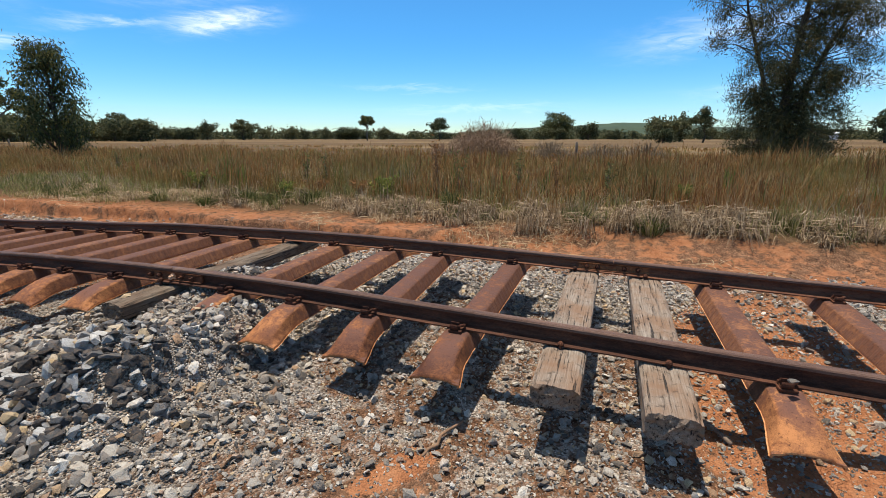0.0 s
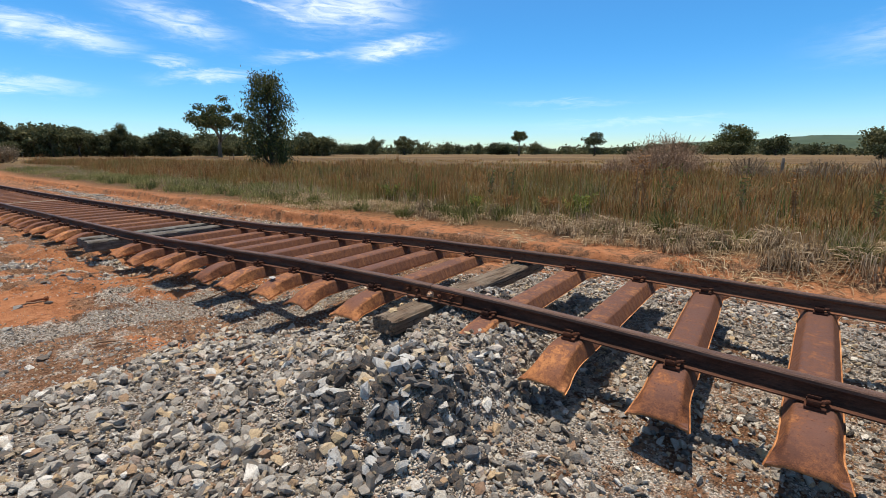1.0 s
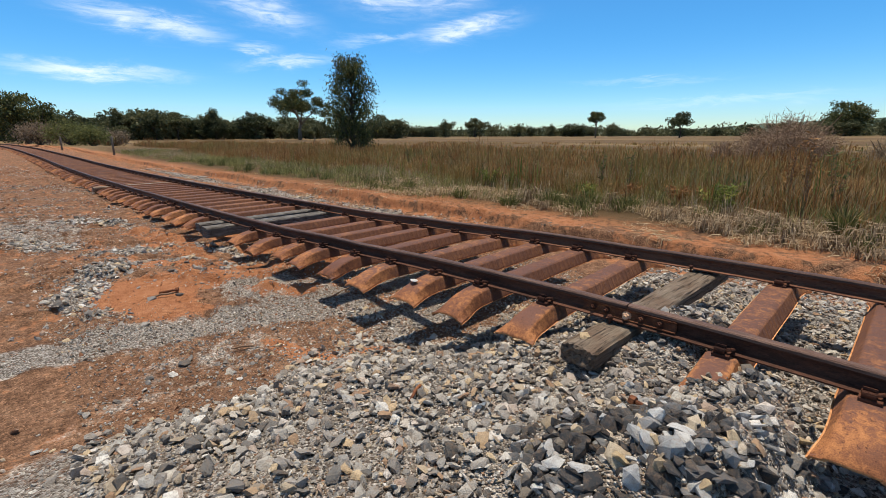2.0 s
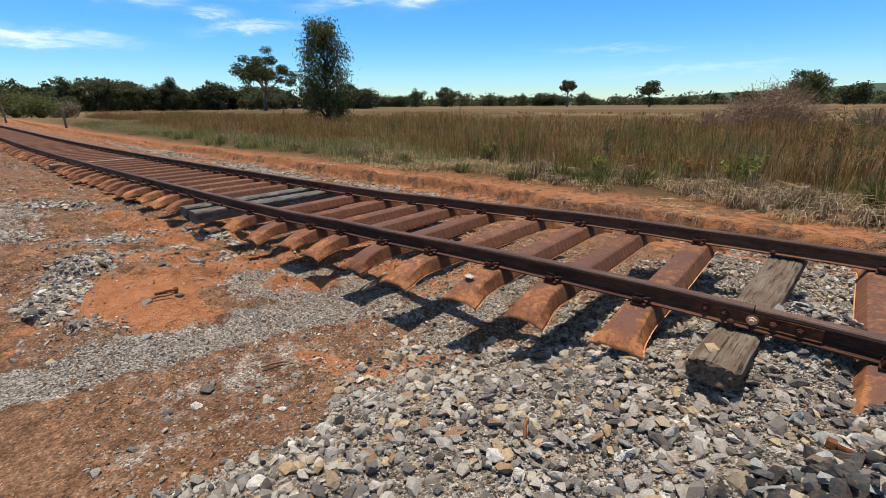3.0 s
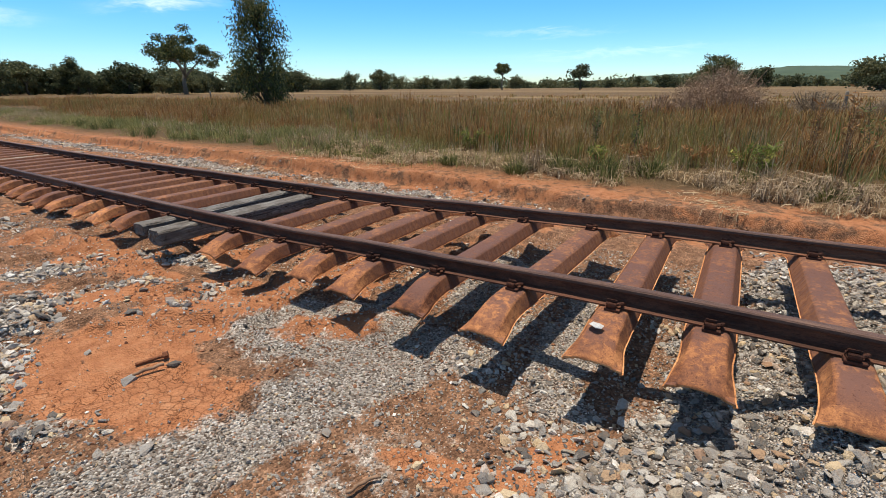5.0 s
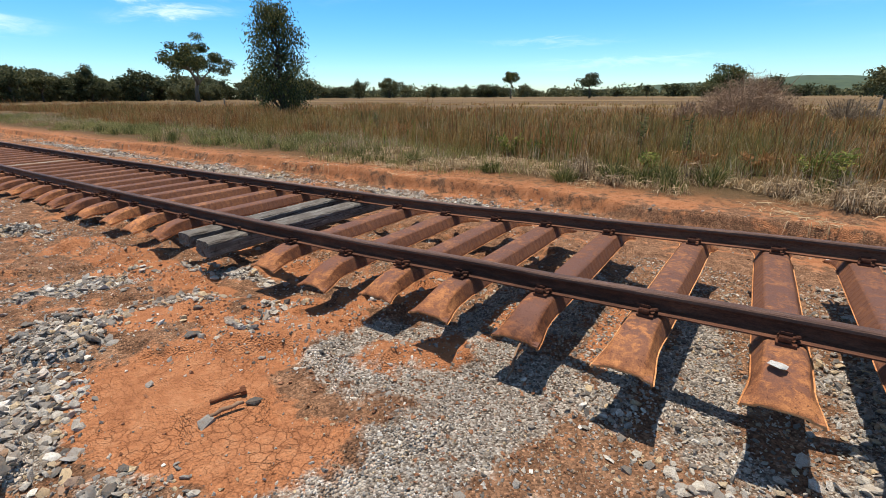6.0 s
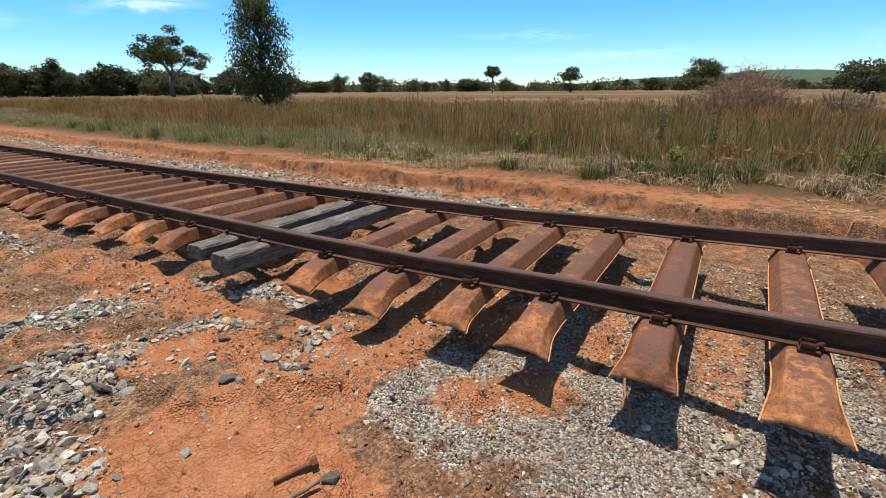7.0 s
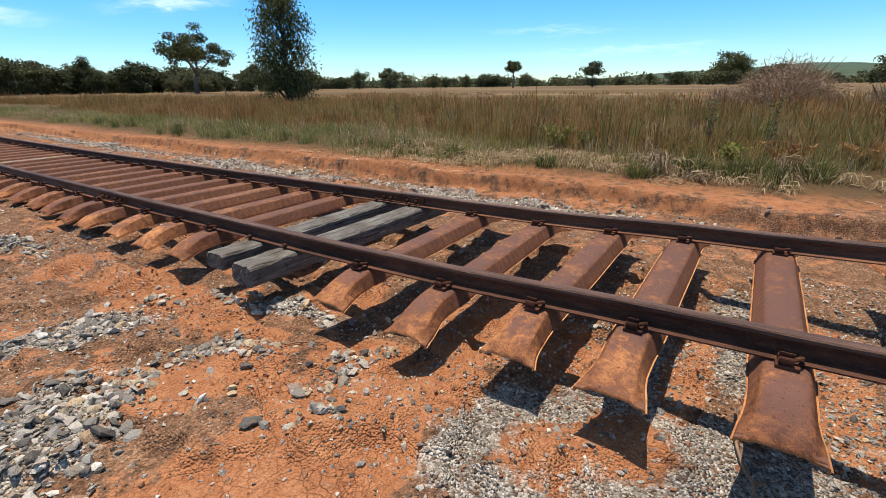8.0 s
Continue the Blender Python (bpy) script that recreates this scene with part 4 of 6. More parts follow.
def sample(x0, x1, y0, y1, per_m2, weight):
    n = int((x1 - x0) * (y1 - y0) * per_m2)
    x, y = rng.uniform(x0, x1, n), rng.uniform(y0, y1, n)
    keep = rng.random(n) < weight(x, y)
    return x[keep], y[keep]


def lay(x, y, size, sink):
    return np.stack([x, y, height(x, y) + size * sink], 1)


x, y = sample(-13, 3.9, 0.5, 5.6, 1350, lambda a, b2: np.clip(ballast_amount(a, b2) * (0.75 + 1.3 * fbm(a, b2, 1.5, 3, 61)), 0, 1) * (1 - blob(a, b2, -2.08, 1.95, 0.54, 0.44, 0.0, 0.2)))
size = (0.022 + 0.072 * rng.random(len(x)) ** 2.6) * np.where((y > 2.9) | (x > -1.2), 0.8, 1.0) * np.where((x < -4.2) & (x > -6.2) & (y > 2.5), 0.7, 1.0)
pos = lay(x, y, size, 0.10)
pos[:, 2] += 0.016 * rng.random(len(x)) ** 2 * smooth01(x, -4.6, -3.8)
scatter("ballast", SHAPES, pos, size, M_STONE, "loose grey and tan crushed stone ballast under and beside the track", rng)
x, y = sample(-30, 6, 5.6, 7.2, 620, lambda a, b2: np.clip(ballast_amount(a, b2) * (0.7 + 1.6 * fbm(a, b2, 1.2, 3, 62)), 0, 1))
size = 0.028 + 0.055 * rng.random(len(x)) ** 2.2
scatter("ballast", SHAPES, lay(x, y, size, 0.10), size, M_STONE, "pale spilled ballast stones along the dirt strip", rng)
x, y = sample(-4.6, 4.0, -2.6, 0.7, 130, lambda a, b2: np.clip(0.5 + 1.8 * fbm(a, b2, 0.8, 3, 67), 0, 1))
size = 0.03 + 0.045 * rng.random(len(x)) ** 2
scatter("ballast", SHAPES, lay(x, y, size, 0.10), size, M_STONE, "thin scatter of ballast stones on trodden gravel", rng)
# grit over silt and clay
def grit_amount(a, b2):
    """How thickly grit lies on silt and clay; the clay pad is nearly bare."""
    g = 0.20 + 1.1 * fbm(a, b2, 1.1, 3, 63) + 0.5 * (1 - smooth01(np.abs(a + 5.72 - 0.2 * (b2 - 1.2)), 0.25, 0.8)) + 0.45 * ballast_amount(a, b2) + 0.3 * smooth01(a, -5.6, -4.8)
    return np.clip(g, 0.03, 1) * (1 - 0.92 * blob(a, b2, -6.70, 1.43, 0.92, 0.42, 0.2, 0.3))


x, y = sample(-10.5, 3.5, 0.6, 5.4, 2100, grit_amount)
size = 0.010 + 0.024 * rng.random(len(x)) ** 2.5
scatter("grit", GRIT, lay(x, y, size, 0.1), size, M_STONE, "scattered grey and tan grit", rng)
x, y = sample(-22, -10.5, -1.0, 3.2, 700, lambda a, b2: np.clip(0.35 + 2.0 * fbm(a, b2, 0.8, 3, 69), 0.03, 1))
size = 0.014 + 0.030 * rng.random(len(x)) ** 2.5
scatter("grit", GRIT, lay(x, y, size, 0.1), size, M_STONE, "grey grit over red earth further along the line", rng)
x, y = sample(-16, 4.5, 5.3, 7.3, 330, lambda a, b2: np.clip(0.22 + 2.0 * fbm(a, b2, 1.4, 3, 68), 0.02, 0.9))
size = 0.012 + 0.032 * rng.random(len(x)) ** 2.5
scatter("clods", GRIT, lay(x, y, size, 0.15), size, M_CLOD, "crumbled red clay along the dirt strip", rng)
x, y = sample(-16, -4.2, 0.7, 5.3, 700, lambda a, b2: np.clip(0.16 + 1.8 * fbm(a, b2, 1.4, 3, 64), 0.01, 0.8))
size = 0.012 + 0.03 * rng.random(len(x)) ** 3
scatter("clods", GRIT, lay(x, y, size, 0.15), size, M_CLOD, "crumbled red clay clods", rng)
x, y = sample(-34, -15, -1.5, 3.0, 150, lambda a, b2: np.clip(0.3 + 2.2 * fbm(a, b2, 0.7, 3, 92), 0.02, 1))
size = 0.02 + 0.06 * rng.random(len(x)) ** 2.5
scatter("clods", GRIT, lay(x, y, size, 0.15), size, M_CLOD, "red clay clods further along the line", rng)
x, y = sample(-28, -4.5, -0.5, 7.0, 75, lambda a, b2: np.clip(0.42 + 2.4 * fbm(a, b2, 0.9, 3, 65), 0.08, 0.95) * (1 - 0.94 * blob(a, b2, -6.70, 1.43, 0.98, 0.48, 0.2, 0.3)))
size = 0.022 + 0.05 * rng.random(len(x)) ** 2.5
scatter("loose_stones", SHAPES, lay(x, y, size, 0.08), size, M_STONE, "odd stones lying on the red earth", rng)
x, y = sample(-40, -10.5, -3, 2.6, 40, lambda a, b2: np.clip(0.2 + 3 * fbm(a, b2, 0.6, 3, 66), 0, 1))
size = 0.035 + 0.05 * rng.random(len(x)) ** 2
scatter("loose_stones", SHAPES, lay(x, y, size, 0.08), size, M_STONE, "grey stones strewn over the red earth", rng)

# the fresh heap: every stone a piece of its own
heap = tagged(new("ballast_heap"), "small heap of fresh dark blue-grey crushed stone", "stone heap")
heap.location = (-2.08, 1.95, float(height(-2.08, 1.95)))
STONES = []
for s, (sv, sf) in enumerate(SHAPES):
    STONES.append(np_mesh("stone", sv, None, sf, M_BLUE))
count = 0
rh = random.Random(12)
while count < 300:
    a, r = rh.uniform(0, 6.283), math.sqrt(rh.random())
    px, py = -2.08 + 0.50 * r * math.cos(a) + 0.05 * math.sin(3 * a), 1.95 + 0.40 * r * math.sin(a)
    s = rh.uniform(0.060, 0.120) * (1.12 - 0.25 * r)
    lift = 0.02 * max(0.0, 1 - r) * rh.random()
    ob = part("stone", STONES[rh.randrange(18)], heap)
    ob.matrix_basis = Matrix.Translation(Vector((px, py, float(height(px, py)) + s * 0.14 + lift)) - heap.location) @ pose(0, 0, 0, rh.gauss(0, 35), rh.gauss(0, 35), rh.uniform(0, 360)) @ Matrix.Diagonal((s * rh.uniform(0.85, 1.2), s * rh.uniform(0.85, 1.2), s * rh.uniform(0.9, 1.4), 1))
    count += 1
x, y = sample(-3.0, -1.2, 1.2, 2.5, 300, lambda a, b2: blob(a, b2, -2.08, 1.95, 0.50, 0.40, 0.0, 0.2))
size = 0.05 + 0.045 * rng.random(len(x))
scatter("fresh_ballast", SHAPES, lay(x, y, size, 0.02), size, M_BLUE, "fresh blue-grey stones at the bottom of the heap", rng)
x, y = sample(-3.3, -1.0, 2.2, 3.4, 240, lambda a, b2: 0.8 * blob(a, b2, -2.05, 2.75, 0.34, 0.55) * (1 - blob(a, b2, -2.72, 2.75, 0.16, 0.4, 0.0, 0.2)))
size = 0.05 + 0.04 * rng.random(len(x))
scatter("fresh_ballast", SHAPES, lay(x, y, size, 0.18), size, M_BLUE, "fresh blue-grey stones packed up to the rail joint", rng)
x, y = sample(-3.2, -2.2, 3.2, 4.5, 190, lambda a, b2: blob(a, b2, -2.5, 3.85, 0.35, 0.7))
size = 0.035 + 0.04 * rng.random(len(x))
scatter("fresh_ballast", SHAPES, lay(x, y, size, 0.3), size, M_BLUE, "blue-grey stones fallen between the rails", rng)


def single_stone(px, py, s, seed, mat, label, z=None, flat=1.0):
    me = np_mesh("stone", SHAPES[seed % 18][0] * np.array([s, s, s * flat]), None, SHAPES[seed % 18][1], mat)
    ob = new("stone", me)
    ob.matrix_basis = pose(px, py, (float(height(px, py)) if z is None else z) + s * 0.12, 0, 0, seed * 57)
    return tagged(ob, label, "stone")


single_stone(-4.32, 2.80, 0.085, 3, M_BLUE, "flat grey stone resting on a steel sleeper end", 0.462, 0.6)
single_stone(-2.80, 2.80, 0.10, 5, M_BLUE, "flat pale stone lying on the rotten timber sleeper", 0.455, 0.5)
single_stone(1.42, 2.98, 0.06, 7, M_STONE, "pale stone lodged on a rail clip", 0.43)
for px, py, s, sd in ((-7.41, 1.81, 0.11, 1), (-7.89, 2.11, 0.08, 4), (-6.52, 1.40, 0.10, 8), (-6.47, 1.63, 0.085, 10), (-5.0, 1.23, 0.12, 9), (-5.9, 1.2, 0.09, 2), (-5.3, 1.75, 0.07, 6)):
    single_stone(px, py, s, sd, M_STONE, "lone grey stone on bare red clay")


def stick(px, py, length, r, yaw, seed, label, mat=None, bend=0.1, z=None):
    rnd = random.Random(seed)
    bm = bmesh.new()
    pts, rad = [], []
    for i in range(7):
        t = i / 6 - 0.5
        pts.append((t * length, bend * length * math.sin(t * 4 + rnd.random()), 0.01 * rnd.random()))
        rad.append(r * (1 - 0.5 * abs(t)) * rnd.uniform(0.85, 1.15))
    tube(bm, pts, [0.65 * v for v in rad], 6)
    ob = new("stick", bm_mesh("stick", bm, mat or M_STICK, True))
    ob.matrix_basis = pose(px, py, (float(height(px, py)) if z is None else z) + r + 0.006, 0, rnd.uniform(-4, 4), yaw)
    return tagged(ob, label, "stick")


stick(-4.92, 1.61, 0.16, 0.014, 60, 1, "short rotten stick on stony ground")
stick(-5.60, 2.93, 0.55, 0.013, 95, 2, "dead stick lying under the sleeper ends", bend=0.06)
stick(-3.3, 1.9, 0.15, 0.016, 110, 3, "rust-brown stub of wood among ballast", M_FISH, 0.05)
stick(-6.50, 1.50, 0.16, 0.018, 75, 4, "weathered stick beside stones on clay", None, 0.02)
stick(-0.25, 2.55, 0.35, 0.015, 60, 5, "grey stick on gravel")
stick(-1.35, 2.3, 0.13, 0.012, 20, 6, "brown rotten stick on ballast")
stick(1.12, 3.15, 0.36, 0.026, 118, 7, "grey splinter split from a timber sleeper", M_TIMBER, 0.02)
stick(-7.9, 2.5, 0.3, 0.008, 20, 8, "thin twig under the sleeper ends")


def old_bolt(px, py, yaw, label):
    bm = bmesh.new()
    tube(bm, [(-0.09, 0, 0), (0.06, 0, 0)], [0.011, 0.012], 10)
    tube(bm, [(0.058, 0, 0), (0.085, 0, 0)], [0.024, 0.022], 6)
    ob = new("track_bolt", bm_mesh("track_bolt", bm, M_FISH))
    ob.matrix_basis = pose(px, py, float(height(px, py)) + 0.018, 0, -6, yaw)
    return tagged(ob, label, "bolt")


old_bolt(-6.60, 1.57, 62, "rusty track bolt lying on cracked clay")
old_bolt(-2.25, 2.35, 175, "rusty track bolt lying on the ballast")


# ---- grass ----
def blades(base, h, lean, width, rng, curl=0.35, head=0.0):
    """Grass blades: verts (n*5) as base pair, middle pair and tip. head: widens the middle into a seed head."""
    n = len(base)
    yaw = rng.uniform(0, 6.283, n)
    sx, sy = np.cos(yaw) * width, np.sin(yaw) * width
    mid = base + np.stack([lean[:, 0] * curl, lean[:, 1] * curl, h * (0.62 if not head else 0.70)], 1)
    tip = base + np.stack([lean[:, 0], lean[:, 1], h], 1)
    off = np.stack([sx, sy, np.zeros(n)], 1)
    lo = 0.5 if not head else 0.18
    mw = 0.7 if not head else head
    v = np.stack([base - off * lo, base + off * lo, mid + off * mw, mid - off * mw, tip], 1).reshape(-1, 3)
    i = np.arange(n) * 5
    return v, np.stack([i, i + 1, i + 2, i + 3], 1), np.stack([i + 3, i + 2, i + 4], 1)


def grass(name, x, y, per, h0, h1, spread, lean_amt, width, mat, label, head=0.0, curl=0.35):
    tx, ty = np.repeat(x, per), np.repeat(y, per)
    n = len(tx)
    vigour = np.repeat(rng.uniform(0.7, 1.15, len(x)) * np.clip(1.0 + 1.6 * fbm(x, y, 0.6, 3, 88), 0.5, 1.6), per)
    bx, by = tx + rng.normal(0, spread, n), ty + rng.normal(0, spread, n)
    base = np.stack([bx, by, height(bx, by) - 0.01], 1)
    h = rng.uniform(h0, h1, n) * vigour
    ang = rng.uniform(0, 6.283, n)
    amt = np.abs(rng.normal(0, lean_amt, n))
    lean = np.stack([np.cos(ang) * amt, np.sin(ang) * amt], 1)
    v, q, t = blades(base, h, lean, width * rng.uniform(0.7, 1.4, n), rng, curl, head)
    return tagged(new(name, np_mesh(name, v, q, t, mat)), label, "grass", kind="stuff")


def edge_y(x):
    """Where grass begins beyond the dirt strip."""
    return 7.40 + 0.25 * np.sin(x * 0.7) * 0.6 + 0.5 * fbm(x, x * 0, 0.35, 3, 71) + 0.35 * smooth01(-x, 9, 30)


def field_points(x0, x1, y0, y1, per, weight=None):
    x, y = sample(x0, x1, y0, y1, per, lambda a, b2: np.clip(weight(a, b2), 0, 1) if weight else np.ones_like(a))
    return x, y


def thatch(name, x, y, per, h0, h1, reach, width, mat, label, spread=0.09, toward=(0.0, -1.0)):
    """Long dead blades that rise from a clump, bend over and hang down; most lean one way."""
    n = len(x) * per
    bx, by = np.repeat(x, per) + rng.normal(0, spread, n), np.repeat(y, per) + rng.normal(0, spread * 0.7, n)
    big = np.repeat(rng.uniform(0.6, 1.25, len(x)), per)
    ang = rng.normal(0, 0.85, n) + np.repeat(rng.normal(0, 0.8, len(x)), per)
    lx = toward[0] * np.cos(ang) - toward[1] * np.sin(ang)
    ly = toward[0] * np.sin(ang) + toward[1] * np.cos(ang)
    r, h = reach * rng.uniform(0.4, 1.15, n) * big, rng.uniform(h0, h1, n) * big
    base = np.stack([bx, by, height(bx, by) - 0.01], 1)
    tx, ty = bx + lx * r, by + ly * r
    tip = np.stack([tx, ty, height(tx, ty) + h * rng.uniform(0.0, 0.45, n)], 1)
    a = base + np.stack([lx * r * 0.22, ly * r * 0.22, h * 0.80], 1)
    c = base + np.stack([lx * r * 0.65, ly * r * 0.65, h * 0.92], 1)
    off = np.stack([-ly, lx, 0.35 * rng.normal(0, 1, n)], 1) * (width * rng.uniform(0.6, 1.4, n))[:, None]
    v = np.stack([base - off, base + off, a + off, a - off, c + off * 0.85, c - off * 0.85, tip], 1).reshape(-1, 3)
    k0 = np.arange(n) * 7
    q = np.concatenate([np.stack([k0, k0 + 1, k0 + 2, k0 + 3], 1), np.stack([k0 + 3, k0 + 2, k0 + 4, k0 + 5], 1)])
    return tagged(new(name, np_mesh(name, v, q, np.stack([k0 + 5, k0 + 4, k0 + 6], 1), mat)), label, "grass", kind="stuff")


def beyond(a, b2):
    return b2 - edge_y(a)


# matted dead grass that hangs over the dirt edge, thickest towards the she-oak
x, y = field_points(-7, 8, 7.0, 9.6, 15, lambda a, b2: smooth01(beyond(a, b2), 0.15, 0.4) * (1 - smooth01(beyond(a, b2), 0.9, 1.7)) * (0.65 + 1.8 * fbm(a, b2, 0.8, 3, 72)) * (0.25 + 0.75 * smooth01(a, -4.6, -3.4)))
thatch("matted_grass", x, y, 56, 0.07, 0.30, 0.44, 0.0050, M_THATCH, "grey-tan mats of dead grass hanging over the dirt edge")
x, y = field_points(-13, 8, 6.9, 9.8, 9, lambda a, b2: smooth01(beyond(a, b2), -0.1, 0.3) * (1 - smooth01(beyond(a, b2), 1.3, 2.2)) * (0.55 + 1.8 * fbm(a, b2, 0.7, 3, 82)))
thatch("straw_clumps", x, y, 34, 0.05, 0.16, 0.30, 0.0045, M_STRAW, "low clumps of bleached straw along the dirt edge", 0.13)
x, y = field_points(-14, 7, 6.1, 7.9, 11, lambda a, b2: smooth01(fbm(a, b2, 0.8, 3, 73), 0.0, 0.10) * 0.9 * smooth01(beyond(a, b2), -1.3, -0.4) * (0.3 + 0.7 * smooth01(a, -8, -4)) + 0.04)
thatch("straw_litter", x, y, 26, 0.008, 0.035, 0.30, 0.0045, M_STRAW, "fallen straw strewn over the red dirt", 0.14)
# low green and yellowing grass
x, y = field_points(-46, -5, 6.6, 11.9, 19, lambda a, b2: smooth01(beyond(a, b2), 0.0, 0.5) * (1 - smooth01(beyond(a, b2), 2.6, 4.4)) * (0.55 + 2.0 * fbm(a, b2, 0.6, 3, 74)) * (0.45 + 0.55 * smooth01(-a, 6, 10)))
grass("low_grass", x, y, 24, 0.07, 0.27, 0.10, 0.12, 0.0065, M_GREEN, "low green and yellowing grass beside the line")
x, y = field_points(-5, 8, 7.6, 11.2, 12, lambda a, b2: 0.22 + 2.2 * fbm(a, b2, 0.7, 3, 75))
grass("low_grass", x, y, 28, 0.12, 0.32, 0.08, 0.12, 0.0065, M_GREEN, "green grass tufts among straw")
x, y = field_points(-30, 8, 7.2, 9.4, 1.8, lambda a, b2: smooth01(beyond(a, b2), 0.1, 0.4) * (1 - smooth01(beyond(a, b2), 1.1, 1.8)) * (0.5 + 2.5 * fbm(a, b2, 0.5, 3, 83)))
grass("dark_grass", x, y, 70, 0.10, 0.30, 0.085, 0.12, 0.0055, M_TUFT, "dark green grass growing through the straw")
x, y = field_points(-46, 9, 7.9, 12.5, 6, lambda a, b2: smooth01(beyond(a, b2), 0.7, 1.6) * (0.5 + 2.0 * fbm(a, b2, 0.5, 3, 76)))
grass("dry_low_grass", x, y, 22, 0.10, 0.34, 0.12, 0.15, 0.006, M_STRAW, "pale dry grass under the taller stalks")


def tall_w(a, b2):
    e = beyond(a, b2) - 1.2 * smooth01(-a, 6, 18)
    return smooth01(e + 2.0 * fbm(a, b2, 0.5, 3, 84), 1.3, 2.6) * (0.70 + 1.7 * fbm(a, b2, 0.33, 3, 77))


# tall stand: brown heads, olive leaves, green and pale patches, stalks standing over it
x, y = field_points(-40, 12, 8.5, 15.5, 10, tall_w)
grass("tall_grass", x, y, 26, 0.26, 0.66, 0.14, 0.16, 0.0050, M_TALL, "tall dry brown grass stand", head=1.0)
x, y = field_points(-40, 12, 8.5, 15.5, 9, tall_w)
grass("tall_grass_leaves", x, y, 24, 0.16, 0.50, 0.15, 0.22, 0.0055, M_TALL, "brown and olive leaves low in the tall grass")
x, y = field_points(-40, 12, 8.7, 15.5, 3.2, lambda a, b2: tall_w(a, b2) * smooth01(fbm(a, b2, 0.3, 3, 85), -0.04, 0.10))
grass("green_stalks", x, y, 26, 0.22, 0.62, 0.13, 0.17, 0.0065, M_TUFT, "green stems in drifts through the brown grass")
x, y = field_points(-40, 12, 8.7, 15.5, 3.5, lambda a, b2: tall_w(a, b2) * smooth01(fbm(a, b2, 0.35, 3, 86), 0.0, 0.12))
grass("pale_stalks", x, y, 22, 0.22, 0.62, 0.13, 0.20, 0.0055, M_STRAW, "pale straw stems in drifts through the brown grass")
x, y = field_points(-75, 26, 15.5, 27, 5.0, lambda a, b2: 0.70 + 1.5 * fbm(a, b2, 0.2, 3, 78))
grass("tall_grass", x, y, 20, 0.26, 0.66, 0.22, 0.18, 0.010, M_TALL, "tall dry brown grass further into the paddock", head=1.0)
x, y = field_points(-75, 26, 15.5, 27, 1.0, lambda a, b2: smooth01(fbm(a, b2, 0.2, 3, 87), -0.02, 0.12))
grass("green_stalks", x, y, 18, 0.22, 0.58, 0.22, 0.18, 0.010, M_TUFT, "green stems further into the paddock")
x, y = field_points(-75, 26, 8.8, 25, 0.75, lambda a, b2: smooth01(beyond(a, b2), 1.8, 3.0) * (0.5 + 2.4 * fbm(a, b2, 0.22, 3, 79)))
grass("seed_stalks", x, y, 7, 0.55, 1.02, 0.16, 0.14, 0.0085, M_RUSTWEED, "dark seed stalks standing above the grass", head=1.0)
x, y = field_points(-22, 9, 9.3, 14, 0.9, lambda a, b2: 0.35 + 2.5 * fbm(a, b2, 0.4, 3, 80))
grass("green_stalks", x, y, 9, 0.45, 0.85, 0.07, 0.10, 0.010, M_WEED, "fresh light green stalks among the brown grass")
x, y = field_points(-60, 40, 27, 60, 0.55, lambda a, b2: smooth01(fbm(a * 0.3, b2, 0.25, 3, 81), -0.05, 0.1))
grass("paddock_tufts", x, y, 12, 0.15, 0.42, 0.35, 0.2, 0.035, M_TALL, "scattered dry tufts far in the paddock")


def grass_tuft(px, py, r_, h, label):
    """One thick tuft, its outer blades bent over."""
    n = 260
    z = float(height(px, py))
    u, a = np.sqrt(rng.random(n)), rng.uniform(0, 6.283, n)
    base = np.stack([np.cos(a) * u * r_ * 0.5, np.sin(a) * u * r_ * 0.5, height(px + np.cos(a) * u * r_ * 0.5, py + np.sin(a) * u * r_ * 0.5) - z - 0.01], 1)
    lean = np.stack([np.cos(a), np.sin(a)], 1) * (r_ * (0.15 + 0.85 * u) * rng.uniform(0.5, 1.2, n))[:, None]
    v, q, t = blades(base, h * rng.uniform(0.55, 1.1, n) * (1.05 - 0.45 * u), lean, 0.0055 * rng.uniform(0.7, 1.4, n), rng, 0.3)
    ob = new("grass_tuft", np_mesh("grass_tuft", v, q, t, M_TUFT))
    ob.location = (px, py, z)
    return tagged(ob, label, "grass tuft", "green tufts along the grass edge")


for px, py, r_, h in ((-10.4, 8.05, 0.26, 0.36), (-7.15, 7.85, 0.30, 0.30), (-6.5, 8.3, 0.36, 0.42), (-6.0, 8.35, 0.28, 0.34), (-5.1, 8.6, 0.34, 0.40), (-2.87, 8.0, 0.30, 0.30), (-5.76, 8.5, 0.28, 0.36),
                      (0.25, 7.95, 0.30, 0.36), (1.22, 7.65, 0.30, 0.40), (-8.6, 8.0, 0.24, 0.26), (-12.2, 8.4, 0.26, 0.28), (-2.1, 8.6, 0.26, 0.55), (3.2, 8.1, 0.3, 0.34)):
    grass_tuft(px, py, r_, h, "thick dark green grass tuft at the straw edge")


def cards(pos, out, length, width, rng, fold=0.0):
    """Leaves as slim diamonds from a place along a direction."""
    n = len(pos)
    side = np.cross(out, rng.normal(0, 1, (n, 3)))
    side /= np.linalg.norm(side, axis=1)[:, None] + 1e-9
    a, c = pos, pos + out * length[:, None]
    m = pos + out * (length * 0.45)[:, None]
    v = np.stack([a, m + side * width[:, None], c, m - side * width[:, None]], 1).reshape(-1, 3)
    i = np.arange(n) * 4
    return v, np.stack([i, i + 1, i + 2, i + 3], 1)


